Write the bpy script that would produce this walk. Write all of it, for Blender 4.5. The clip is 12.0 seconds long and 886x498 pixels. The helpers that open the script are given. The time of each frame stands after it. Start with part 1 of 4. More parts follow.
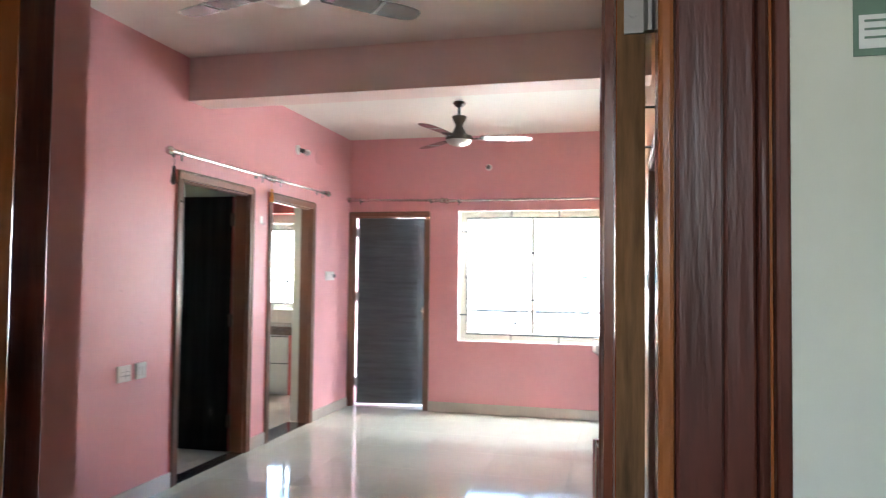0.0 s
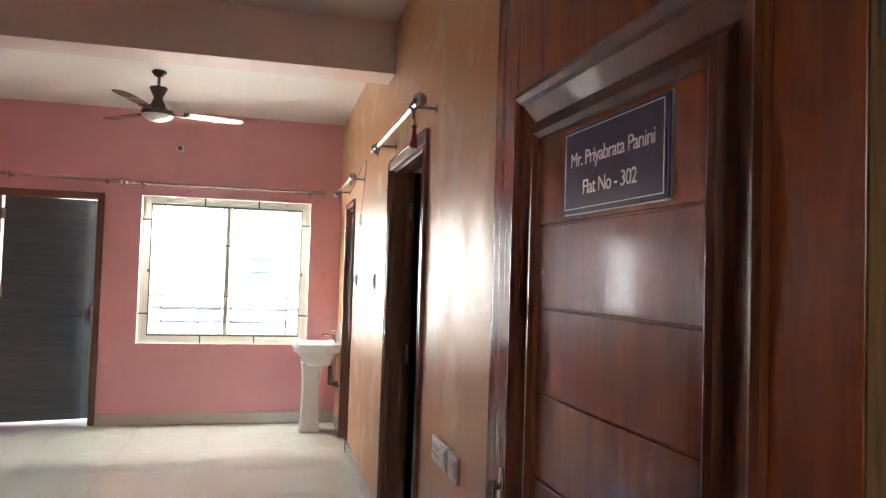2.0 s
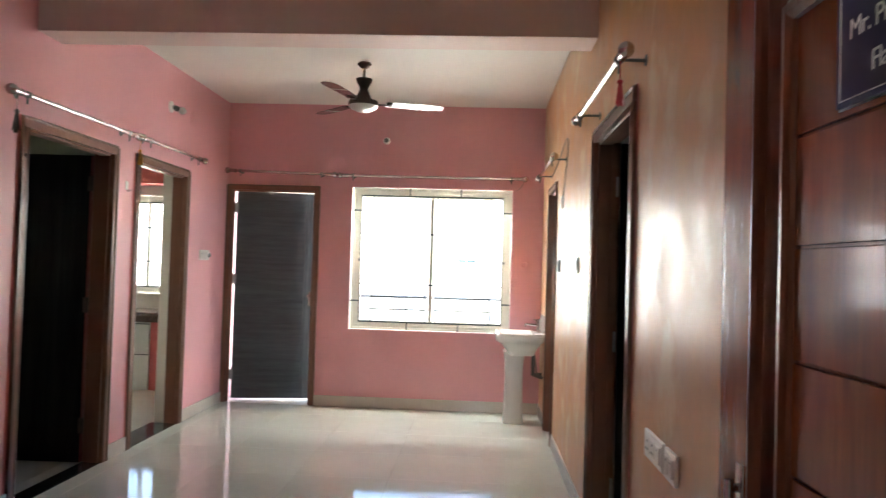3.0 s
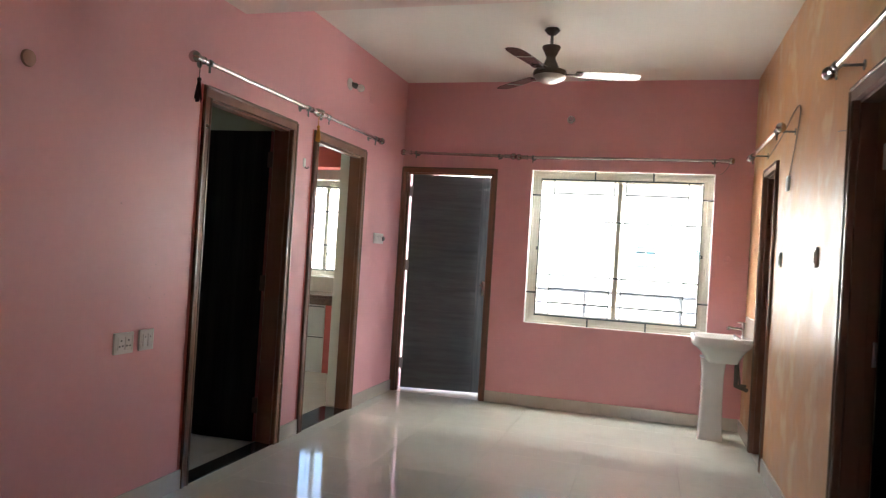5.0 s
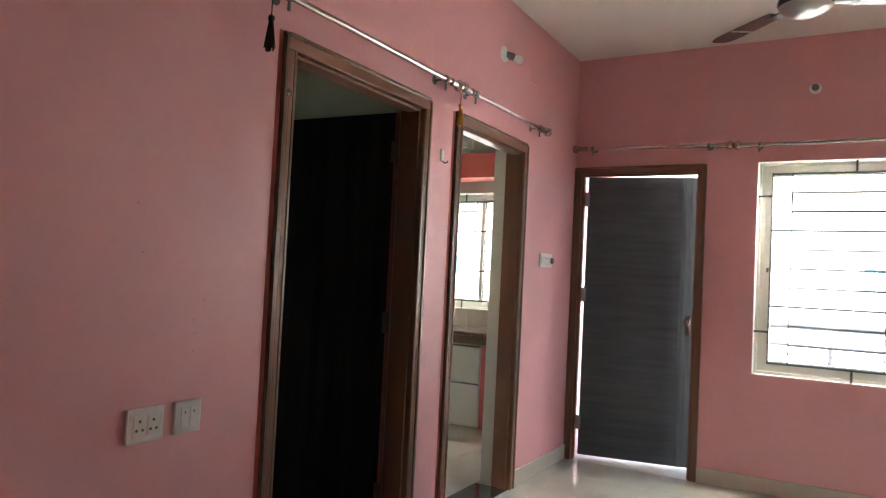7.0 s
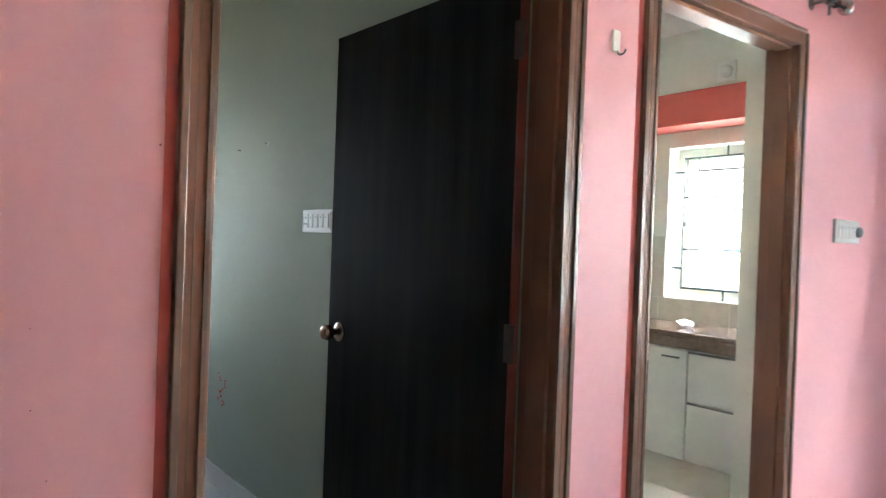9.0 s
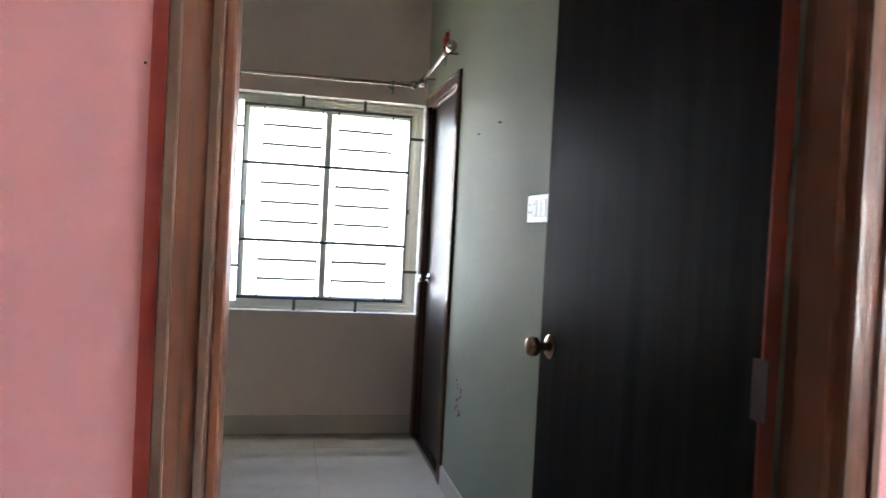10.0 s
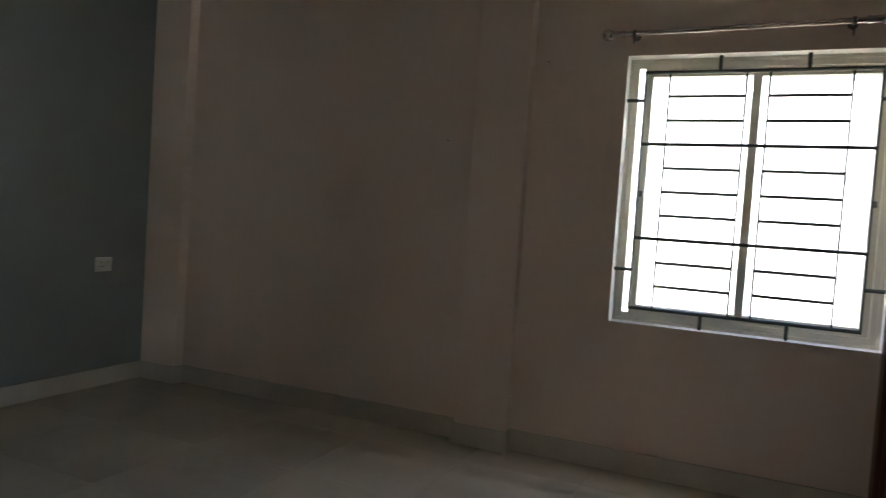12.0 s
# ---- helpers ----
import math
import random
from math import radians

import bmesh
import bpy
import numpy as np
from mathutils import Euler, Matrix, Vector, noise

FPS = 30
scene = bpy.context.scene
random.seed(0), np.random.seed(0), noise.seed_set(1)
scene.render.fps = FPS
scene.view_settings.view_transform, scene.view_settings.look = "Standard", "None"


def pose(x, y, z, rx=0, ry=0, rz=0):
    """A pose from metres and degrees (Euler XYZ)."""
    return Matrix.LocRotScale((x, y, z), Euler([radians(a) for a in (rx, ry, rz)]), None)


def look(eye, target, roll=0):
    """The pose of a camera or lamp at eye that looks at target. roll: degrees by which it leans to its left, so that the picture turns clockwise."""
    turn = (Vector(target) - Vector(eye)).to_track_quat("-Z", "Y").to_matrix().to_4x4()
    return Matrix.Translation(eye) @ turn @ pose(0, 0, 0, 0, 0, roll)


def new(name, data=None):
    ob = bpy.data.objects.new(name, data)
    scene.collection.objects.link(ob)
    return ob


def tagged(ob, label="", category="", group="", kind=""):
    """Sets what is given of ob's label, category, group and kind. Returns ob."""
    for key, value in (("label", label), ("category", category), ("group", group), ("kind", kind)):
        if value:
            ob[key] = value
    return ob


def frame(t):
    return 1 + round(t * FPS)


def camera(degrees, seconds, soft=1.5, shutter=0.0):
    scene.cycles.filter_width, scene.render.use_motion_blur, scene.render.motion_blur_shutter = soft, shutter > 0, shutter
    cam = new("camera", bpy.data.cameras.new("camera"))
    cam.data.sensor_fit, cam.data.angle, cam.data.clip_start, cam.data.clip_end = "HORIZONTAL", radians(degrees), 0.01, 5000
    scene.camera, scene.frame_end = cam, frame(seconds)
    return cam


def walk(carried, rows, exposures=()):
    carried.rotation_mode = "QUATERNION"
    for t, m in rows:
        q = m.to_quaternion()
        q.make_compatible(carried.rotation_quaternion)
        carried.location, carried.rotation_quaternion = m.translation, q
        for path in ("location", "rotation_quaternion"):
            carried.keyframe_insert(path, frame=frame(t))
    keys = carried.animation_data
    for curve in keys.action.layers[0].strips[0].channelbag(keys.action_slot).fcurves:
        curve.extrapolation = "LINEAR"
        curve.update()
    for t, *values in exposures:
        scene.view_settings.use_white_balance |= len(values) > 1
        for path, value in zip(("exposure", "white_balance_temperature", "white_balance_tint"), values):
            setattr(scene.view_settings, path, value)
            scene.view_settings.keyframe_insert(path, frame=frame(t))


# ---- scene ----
cam = camera(64.3, 12.0, soft=1.2, shutter=0.25)
PATH = [
    (0, (2.882, -7.202, 1.406), (2.391, -5.265, 1.485), 0.7),
    (0.5, (2.714, -7.194, 1.412), (2.603, -5.197, 1.428), 1.2),
    (1, (2.594, -7.03, 1.428), (2.666, -5.032, 1.438), 2.2),
    (1.5, (2.503, -6.967, 1.439), (2.883, -5.004, 1.492), 3.4),
    (2, (2.404, -6.937, 1.45), (2.875, -4.995, 1.524), 1.8),
    (2.5, (2.397, -6.847, 1.432), (2.72, -4.874, 1.486), 1.5),
    (3, (2.455, -6.703, 1.361), (2.352, -4.706, 1.411), 1.7),
    (3.5, (2.479, -6.599, 1.3), (2.157, -4.626, 1.351), 2.9),
    (3.7, (2.466, -6.598, 1.267), (2.098, -4.633, 1.311), 3.0),
    (5.3, (2.227, -6.094, 1.297), (1.581, -4.201, 1.304), 3.6),
    (5.5, (2.194, -5.987, 1.288), (1.475, -4.121, 1.289), 3.6),
    (6, (2.091, -5.628, 1.292), (1.193, -3.84, 1.294), 3.3),
    (6.5, (1.894, -5.274, 1.288), (0.965, -3.504, 1.334), 3.2),
    (6.7, (1.827, -5.136, 1.276), (0.879, -3.376, 1.338), 3.1),
    (8.5, (1.38, -3.782, 1.289), (-0.045, -2.378, 1.296), 2.0),
    (9, (1.243, -3.456, 1.296), (-0.347, -2.242, 1.282), 2.1),
    (9.5, (1.041, -3.162, 1.245), (-0.734, -2.242, 1.249), 2.4),
    (10, (0.882, -2.941, 1.263), (-1.073, -2.518, 1.226), 3.0),
    (10.5, (0.579, -2.829, 1.259), (-1.412, -2.643, 1.205), 3.9),
    (11, (0.338, -2.729, 1.244), (-1.658, -2.85, 1.187), 3.9),
    (11.5, (0.166, -2.636, 1.287), (-1.763, -3.152, 1.185), 4.0),
    (12, (0.063, -2.653, 1.222), (-1.758, -3.477, 1.131), 3.8),
]
EXPOSURES = [(0, 5.0, 5700, 8), (0.5, 4.3, 5850, 12), (1, 4.4, 6100, 10), (2, 4.5, 6250, 9), (2.7, 4.35, 6250, 9), (3.5, 4.15, 6150, 8), (6.0, 3.9, 6250, 10), (6.7, 3.85, 6250, 10), (8.4, 5.15, 5700, 2), (9.2, 4.95, 5550, 5), (10, 5.1, 5750, 11), (10.5, 5.1, 6200, 11), (11, 5.1, 6250, 10), (11.5, 4.85, 6300, 10), (12, 4.32, 6250, 11)]
walk(cam, [(t, look(eye, target, roll)) for t, eye, target, roll in PATH], EXPOSURES)

# ---- world and light ----
SUN_EL, SUN_AZ = radians(48), radians(165)   # the sun stands behind the flat and lights the houses opposite
world = bpy.data.worlds.new("sky")
scene.world = world
world.use_nodes = True
wn = world.node_tree
sky = wn.nodes.new("ShaderNodeTexSky")
sky.sky_type = "NISHITA"
sky.sun_disc = False
sky.sun_elevation = SUN_EL
sky.sun_rotation = SUN_AZ
sky.dust_density = 3.0
wn.links.new(sky.outputs["Color"], wn.nodes["Background"].inputs["Color"])
wn.nodes["Background"].inputs["Strength"].default_value = 0.075
sun = new("sun", bpy.data.lights.new("sun", "SUN"))
sun.data.energy, sun.data.angle, sun.data.color = 4.2, radians(0.6), (1, 0.95, 0.88)
sun.matrix_world = look((3 * math.sin(SUN_AZ), 3 * math.cos(SUN_AZ), 3 * math.tan(SUN_EL)), (0, 0, 0))


def window_sky(name, x, y, z, width, aim, watts):
    """An added strip lamp at the head of an opening, standing in for skylight."""
    lamp = new(name, bpy.data.lights.new(name, "AREA"))
    lamp.data.shape, lamp.data.size, lamp.data.size_y = "RECTANGLE", width, 0.07
    lamp.data.energy, lamp.data.color = watts, (1.0, 0.98, 0.93)
    lamp.matrix_world = look((x, y, z), aim)


window_sky("hall_window_skylight", 1.99, 0.165, 2.085, 1.4, (1.99, -2.6, 1.2), 13.0)
window_sky("kitchen_window_skylight", -1.28, 1.165, 2.045, 1.0, (-1.28, -0.6, 0.6), 19.0)
window_sky("bedroom_window_skylight", -3.68, -2.735, 2.055, 1.0, (-1.0, -2.735, 1.5), 1.7)
# fill lamp for the entrance, set in an added, unseen opening
window_sky("landing_fill_lamp", 2.55, -9.1, 2.08, 0.6, (2.55, -7.0, 0.9), 0.35)

# ---- materials ----
def material(name, color, rough=0.5, var=0.06, scale=3.0, fine=60.0, bump=0.05, metal=0.0, coat=0.0, stain=None, streak=None, rvar=0.0, spec=0.5):
    """Two scales of variation over a base colour, with fine relief. stain: a second colour in patches. streak: xyz stretch of the grain."""
    m = bpy.data.materials.new(name)
    m.use_nodes = True
    nt = m.node_tree
    b = nt.nodes["Principled BSDF"]
    b.inputs["Roughness"].default_value = rough
    b.inputs["Metallic"].default_value = metal
    b.inputs["Coat Weight"].default_value = coat
    b.inputs["Coat Roughness"].default_value = 0.08
    b.inputs["Specular IOR Level"].default_value = spec
    tc = nt.nodes.new("ShaderNodeTexCoord")
    info = nt.nodes.new("ShaderNodeObjectInfo")
    mp = nt.nodes.new("ShaderNodeMapping")
    nt.links.new(tc.outputs["Object"], mp.inputs["Vector"])
    off = nt.nodes.new("ShaderNodeVectorMath")
    off.operation = "SCALE"
    off.inputs[0].default_value = (7.3, 3.1, 5.7)
    nt.links.new(info.outputs["Random"], off.inputs["Scale"])
    nt.links.new(off.outputs["Vector"], mp.inputs["Location"])
    if streak:
        mp.inputs["Scale"].default_value = streak
    n1 = nt.nodes.new("ShaderNodeTexNoise")
    n1.inputs["Scale"].default_value = scale
    n1.inputs["Detail"].default_value = 5
    n2 = nt.nodes.new("ShaderNodeTexNoise")
    n2.inputs["Scale"].default_value = fine
    n2.inputs["Detail"].default_value = 3
    for n in (n1, n2):
        nt.links.new(mp.outputs["Vector"], n.inputs["Vector"])
    add = nt.nodes.new("ShaderNodeMath")
    add.operation = "MULTIPLY_ADD"
    add.inputs[1].default_value = 0.4
    nt.links.new(n2.outputs["Fac"], add.inputs[0])
    nt.links.new(n1.outputs["Fac"], add.inputs[2])
    ramp = nt.nodes.new("ShaderNodeMapRange")
    ramp.inputs["From Min"].default_value, ramp.inputs["From Max"].default_value = 0.4, 1.0
    ramp.inputs["To Min"].default_value, ramp.inputs["To Max"].default_value = 1 - var, 1 + var
    nt.links.new(add.outputs["Value"], ramp.inputs["Value"])
    mul = nt.nodes.new("ShaderNodeVectorMath")
    mul.operation = "SCALE"
    mul.inputs[0].default_value = color
    nt.links.new(ramp.outputs["Result"], mul.inputs["Scale"])
    out = mul.outputs["Vector"]
    if stain:
        n3 = nt.nodes.new("ShaderNodeTexNoise")
        n3.inputs["Scale"].default_value = stain[1]
        n3.inputs["Detail"].default_value = 6
        nt.links.new(mp.outputs["Vector"], n3.inputs["Vector"])
        r3 = nt.nodes.new("ShaderNodeMapRange")
        r3.inputs["From Min"].default_value, r3.inputs["From Max"].default_value = stain[2], stain[2] + 0.12
        r3.inputs["To Max"].default_value = stain[3]
        nt.links.new(n3.outputs["Fac"], r3.inputs["Value"])
        mix = nt.nodes.new("ShaderNodeMix")
        mix.data_type = "RGBA"
        nt.links.new(r3.outputs["Result"], mix.inputs["Factor"])
        nt.links.new(out, mix.inputs[6])
        mix.inputs[7].default_value = (*stain[0], 1)
        out = mix.outputs[2]
    nt.links.new(out, b.inputs["Base Color"])
    if rvar:
        rr = nt.nodes.new("ShaderNodeMapRange")
        rr.inputs["From Min"].default_value, rr.inputs["From Max"].default_value = 0.3, 0.7
        rr.inputs["To Min"].default_value, rr.inputs["To Max"].default_value = max(0.02, rough - rvar), rough + rvar
        nt.links.new(n1.outputs["Fac"], rr.inputs["Value"])
        nt.links.new(rr.outputs["Result"], b.inputs["Roughness"])
    if bump:
        bp = nt.nodes.new("ShaderNodeBump")
        bp.inputs["Strength"].default_value = bump
        bp.inputs["Distance"].default_value = 0.01
        nt.links.new(add.outputs["Value"], bp.inputs["Height"])
        nt.links.new(bp.outputs["Normal"], b.inputs["Normal"])
    return m


PINK = material("pink_paint", (0.75, 0.372, 0.392), 0.45, 0.05, 1.2, 25, 0.06, stain=((0.68, 0.308, 0.312), 1.7, 0.62, 0.35), rvar=0.06)
PINK_EDGE = material("coral_paint", (0.66, 0.14, 0.13), 0.45, 0.08, 3, 40)
PEACH = material("peach_paint", (0.60, 0.325, 0.15), 0.4, 0.12, 3.2, 12, 0.22, streak=(1.5, 1.5, 1.3), stain=((0.70, 0.55, 0.33), 2.6, 0.54, 0.75), rvar=0.1, spec=0.35)
CAPB = material("tan_cap_paint", (0.50, 0.27, 0.20), 0.5, 0.08, 8, 60)
BEAMP = material("dusty_pink_paint", (0.80, 0.65, 0.59), 0.6, 0.04, 1.5, 30)
CEIL = material("ceiling_white", (0.83, 0.78, 0.71), 0.7, 0.03, 1.0, 30)
CREAM = material("cream_paint", (0.74, 0.71, 0.62), 0.55, 0.05, 1.3, 30, 0.06, stain=((0.64, 0.60, 0.52), 2.0, 0.64, 0.4))
BEIGE = material("beige_paint", (0.76, 0.64, 0.56), 0.6, 0.05, 1.3, 30, 0.06, stain=((0.62, 0.51, 0.44), 1.6, 0.6, 0.4))
# pale wall paint; its dimness in the room is put into this darker colour
PALE = material("dimmed_pale_green_paint", (0.335, 0.35, 0.255), 0.68, 0.05, 1.3, 30, 0.05)
SLATE = material("slate_blue_paint", (0.25, 0.285, 0.275), 0.55, 0.06, 1.4, 30)
OUTER = material("landing_cream_paint", (0.67, 0.68, 0.59), 0.55, 0.05, 2, 40, 0.08, stain=((0.6, 0.6, 0.52), 5, 0.64, 0.4))
WHITE = material("white_paint", (0.82, 0.80, 0.77), 0.45, 0.04, 3, 40)
EXT = material("facade_white", (0.70, 0.70, 0.68), 0.8, 0.05, 0.5, 10)
TILE = material("polished_cream_tile", (0.66, 0.67, 0.565), 0.07, 0.06, 2.2, 22, 0.004, stain=((0.59, 0.59, 0.48), 3.5, 0.58, 0.5), coat=0.3)
BTILE = material("matt_beige_tile", (0.50, 0.45, 0.37), 0.2, 0.07, 2.2, 22, 0.006, stain=((0.43, 0.38, 0.31), 3.5, 0.58, 0.5))
GROUT = material("grey_grout", (0.58, 0.54, 0.46), 0.7, 0.1)
SKIRT = material("skirting_tile", (0.60, 0.56, 0.48), 0.16, 0.07, 3, 30, 0.01, stain=((0.52, 0.47, 0.39), 4, 0.6, 0.5))
GRANITE = material("black_granite", (0.035, 0.035, 0.037), 0.12, 0.6, 60, 260, 0.01)
FRAME = material("brown_frame_paint", (0.225, 0.102, 0.062), 0.42, 0.12, 4, 90, 0.12, streak=(1, 1, 0.15), stain=((0.27, 0.135, 0.088), 5, 0.62, 0.6), spec=0.3)
BEAD = material("worn_tan_frame_edge", (0.20, 0.13, 0.095), 0.24, 0.15, 6, 80, 0.15, streak=(1, 1, 0.15))
DARK = material("dark_wenge_veneer", (0.016, 0.0145, 0.013), 0.5, 0.6, 3, 40, 0.16, streak=(6, 6, 0.35), spec=0.03)
GREYV = material("grey_oak_veneer_across", (0.095, 0.114, 0.121), 0.4, 0.3, 2.6, 12, 0.2, streak=(0.9, 3, 11))
GREYU = material("grey_oak_veneer_upright", (0.118, 0.14, 0.148), 0.4, 0.4, 3, 12, 0.2, streak=(14, 4, 0.5))
REDRAW = material("red_primer_edge", (0.19, 0.036, 0.022), 0.6, 0.3, 8, 60, 0.2, streak=(1, 1, 0.3))
WENGE = material("polished_wenge_veneer", (0.022, 0.013, 0.011), 0.4, 0.5, 3, 40, 0.05, streak=(6, 6, 0.35), spec=0.4)
TEAK = material("varnished_teak", (0.26, 0.066, 0.019), 0.24, 0.32, 3.0, 14, 0.2, streak=(9, 9, 0.9), coat=0.35, stain=((0.15, 0.035, 0.014), 2.2, 0.58, 0.6))
TEAKD = material("dark_mahogany_varnish", (0.082, 0.02, 0.012), 0.34, 0.5, 3, 16, 0.14, streak=(9, 9, 1.0), coat=0.08, rvar=0.06, spec=0.35, stain=((0.16, 0.05, 0.022), 3, 0.56, 0.6))
TEAKM = material("teak_moulding", (0.115, 0.032, 0.014), 0.3, 0.35, 3, 25, 0.16, streak=(8, 8, 0.7), coat=0.12, spec=0.3)
TEAKE = material("raw_teak_edge", (0.14, 0.072, 0.028), 0.7, 0.55, 5, 20, 0.12, streak=(9, 9, 1.0), spec=0.2, stain=((0.07, 0.035, 0.014), 3, 0.5, 0.7))
AMBER = material("amber_varnished_bead", (0.27, 0.09, 0.026), 0.2, 0.2, 4, 30, 0.05, streak=(6, 6, 0.5), coat=0.5)
CHROME = material("chrome", (0.47, 0.43, 0.41), 0.18, 0.05, 5, 50, 0.0, metal=1.0)
STEEL = material("worn_steel", (0.2, 0.19, 0.18), 0.5, 0.15, 8, 80, 0.05, metal=1.0)
BRONZE = material("antique_copper_knob", (0.40, 0.27, 0.20), 0.22, 0.2, 10, 60, 0.0, metal=1.0)
RUST = material("painted_rusty_hinge", (0.075, 0.045, 0.034), 0.5, 0.35, 20, 90, 0.1, metal=0.2)
GRILLE = material("dark_green_grille_paint", (0.045, 0.06, 0.058), 0.45, 0.2, 10, 80)
UPVC = material("cream_window_profile", (0.70, 0.66, 0.56), 0.35, 0.05, 4, 50)
PLASTIC = material("white_switch_plastic", (0.80, 0.78, 0.74), 0.3, 0.03, 5, 60)
GREYPL = material("grey_plastic", (0.12, 0.12, 0.12), 0.4, 0.1)
CERAM = material("white_ceramic", (0.83, 0.80, 0.76), 0.08, 0.02, 4, 40, 0.0, coat=0.4)
FANB = material("brown_fan_enamel", (0.085, 0.062, 0.05), 0.2, 0.1, 5, 60, 0.02, coat=0.3)
FANS = material("fan_silver_trim", (0.52, 0.49, 0.45), 0.32, 0.05, 5, 60, 0.0, metal=0.8)
NAVY = material("navy_acrylic", (0.022, 0.018, 0.085), 0.3, 0.08, 5, 50, 0.0, coat=0.05, spec=0.25)
SILVER = material("silver_plate_edge", (0.55, 0.55, 0.56), 0.3, 0.05, metal=0.7)
LETTER = material("white_lettering", (0.8, 0.8, 0.82), 0.4, 0.02)
REDT = material("red_tassel_thread", (0.42, 0.02, 0.03), 0.8, 0.2, 20, 200, 0.3)
YELT = material("amber_tassel_thread", (0.65, 0.26, 0.03), 0.8, 0.2, 20, 200, 0.3)
BLKT = material("black_tassel_thread", (0.03, 0.015, 0.012), 0.8, 0.2, 20, 200, 0.3)
GREENP = material("green_sticker_paper", (0.15, 0.23, 0.17), 0.5, 0.1, 10, 80)
PAPER = material("white_paper", (0.78, 0.78, 0.76), 0.7, 0.05, 20, 80)
REDBAND = material("red_loft_paint", (0.60, 0.10, 0.075), 0.45, 0.06, 2, 30)
LAMIN = material("white_laminate", (0.72, 0.70, 0.64), 0.3, 0.04, 3, 40)
COUNTER = material("brown_granite", (0.16, 0.105, 0.075), 0.15, 0.4, 40, 200, 0.01)
KTILE = material("cream_wall_tile", (0.60, 0.55, 0.46), 0.2, 0.1, 5, 30, 0.02, stain=((0.5, 0.44, 0.36), 6, 0.55, 0.5))
CONC = material("grey_concrete", (0.40, 0.39, 0.37), 0.85, 0.12, 2, 30, 0.2)
RAILM = material("grey_railing_paint", (0.30, 0.31, 0.31), 0.45, 0.1)
GROUND = material("dusty_ground", (0.16, 0.14, 0.11), 0.95, 0.2, 0.3, 4, 0.2)
BLUEG = material("blue_window_glass", (0.05, 0.12, 0.16), 0.15, 0.1)
WIRE = material("grey_wire", (0.25, 0.22, 0.2), 0.5, 0.1)

GLASS = bpy.data.materials.new("clear_glass")
GLASS.use_nodes = True
_b = GLASS.node_tree.nodes["Principled BSDF"]
_b.inputs["Base Color"].default_value = (0.97, 0.99, 0.98, 1)
_b.inputs["Roughness"].default_value = 0.0
_b.inputs["Transmission Weight"].default_value = 1.0
_b.inputs["IOR"].default_value = 1.05


# ---- mesh helpers ----
def bx(bm, x0, x1, y0, y1, z0, z1, bevel=0.0):
    v = [bm.verts.new(p) for p in ((x0, y0, z0), (x1, y0, z0), (x1, y1, z0), (x0, y1, z0), (x0, y0, z1), (x1, y0, z1), (x1, y1, z1), (x0, y1, z1))]
    f = [bm.faces.new([v[i] for i in q]) for q in ((0, 3, 2, 1), (4, 5, 6, 7), (0, 1, 5, 4), (1, 2, 6, 5), (2, 3, 7, 6), (3, 0, 4, 7))]
    if bevel:
        e = {e for g in f for e in g.edges}
        bmesh.ops.bevel(bm, geom=list(e), offset=bevel, segments=2, affect="EDGES", profile=0.5)
    return bm


def box(x0, x1, y0, y1, z0, z1, bevel=0.0):
    return bx(bmesh.new(), x0, x1, y0, y1, z0, z1, bevel)


def cyl(bm, p0, p1, r, seg=12, r2=None):
    p0, p1 = Vector(p0), Vector(p1)
    q = (p1 - p0).to_track_quat("Z", "Y").to_matrix().to_4x4()
    bmesh.ops.create_cone(bm, cap_ends=True, segments=seg, radius1=r, radius2=r if r2 is None else r2, depth=(p1 - p0).length,
                          matrix=Matrix.Translation((p0 + p1) / 2) @ q)
    return bm


def lathe(bm, profile, seg=20, m=Matrix()):
    rings = []
    for r, z in profile:
        rings.append([bm.verts.new(m @ Vector((r * math.cos(2 * math.pi * k / seg), r * math.sin(2 * math.pi * k / seg), z))) for k in range(seg)])
    for a, b in zip(rings, rings[1:]):
        for k in range(seg):
            bm.faces.new((a[k], a[(k + 1) % seg], b[(k + 1) % seg], b[k]))
    bm.faces.new(rings[0][::-1])
    bm.faces.new(rings[-1])
    return bm


def ball(bm, c, r, seg=14):
    bmesh.ops.create_uvsphere(bm, u_segments=seg, v_segments=max(6, seg // 2), radius=r, matrix=Matrix.Translation(c))
    return bm


def mesh_of(name, bm, mats, smooth=None):
    bmesh.ops.recalc_face_normals(bm, faces=bm.faces)
    me = bpy.data.meshes.new(name)
    if smooth is not None:
        for f in bm.faces:
            f.smooth = True
        for e in bm.edges:
            e.smooth = len(e.link_faces) == 2 and e.calc_face_angle(0) < radians(smooth)
    bm.to_mesh(me)
    bm.free()
    for m in mats if isinstance(mats, (list, tuple)) else [mats]:
        me.materials.append(m)
    return me


def part(name, bm, mat, parent=None, label="", smooth=None, m=None):
    ob = new(name, mesh_of(name, bm, mat, smooth))
    if parent is not None:
        ob.parent = parent
    if m is not None:
        ob.matrix_basis = m
    if label:
        ob["label"] = label
    return ob


def thing(name, m, label, category, group="", kind=""):
    ob = new(name)
    ob.empty_display_size = 0.1
    ob.matrix_basis = m
    return tagged(ob, label, category, group, kind)


def structure(name, bm, mats, label, category, smooth=None):
    return tagged(part(name, bm, mats, smooth=smooth), label, category, kind="structure")


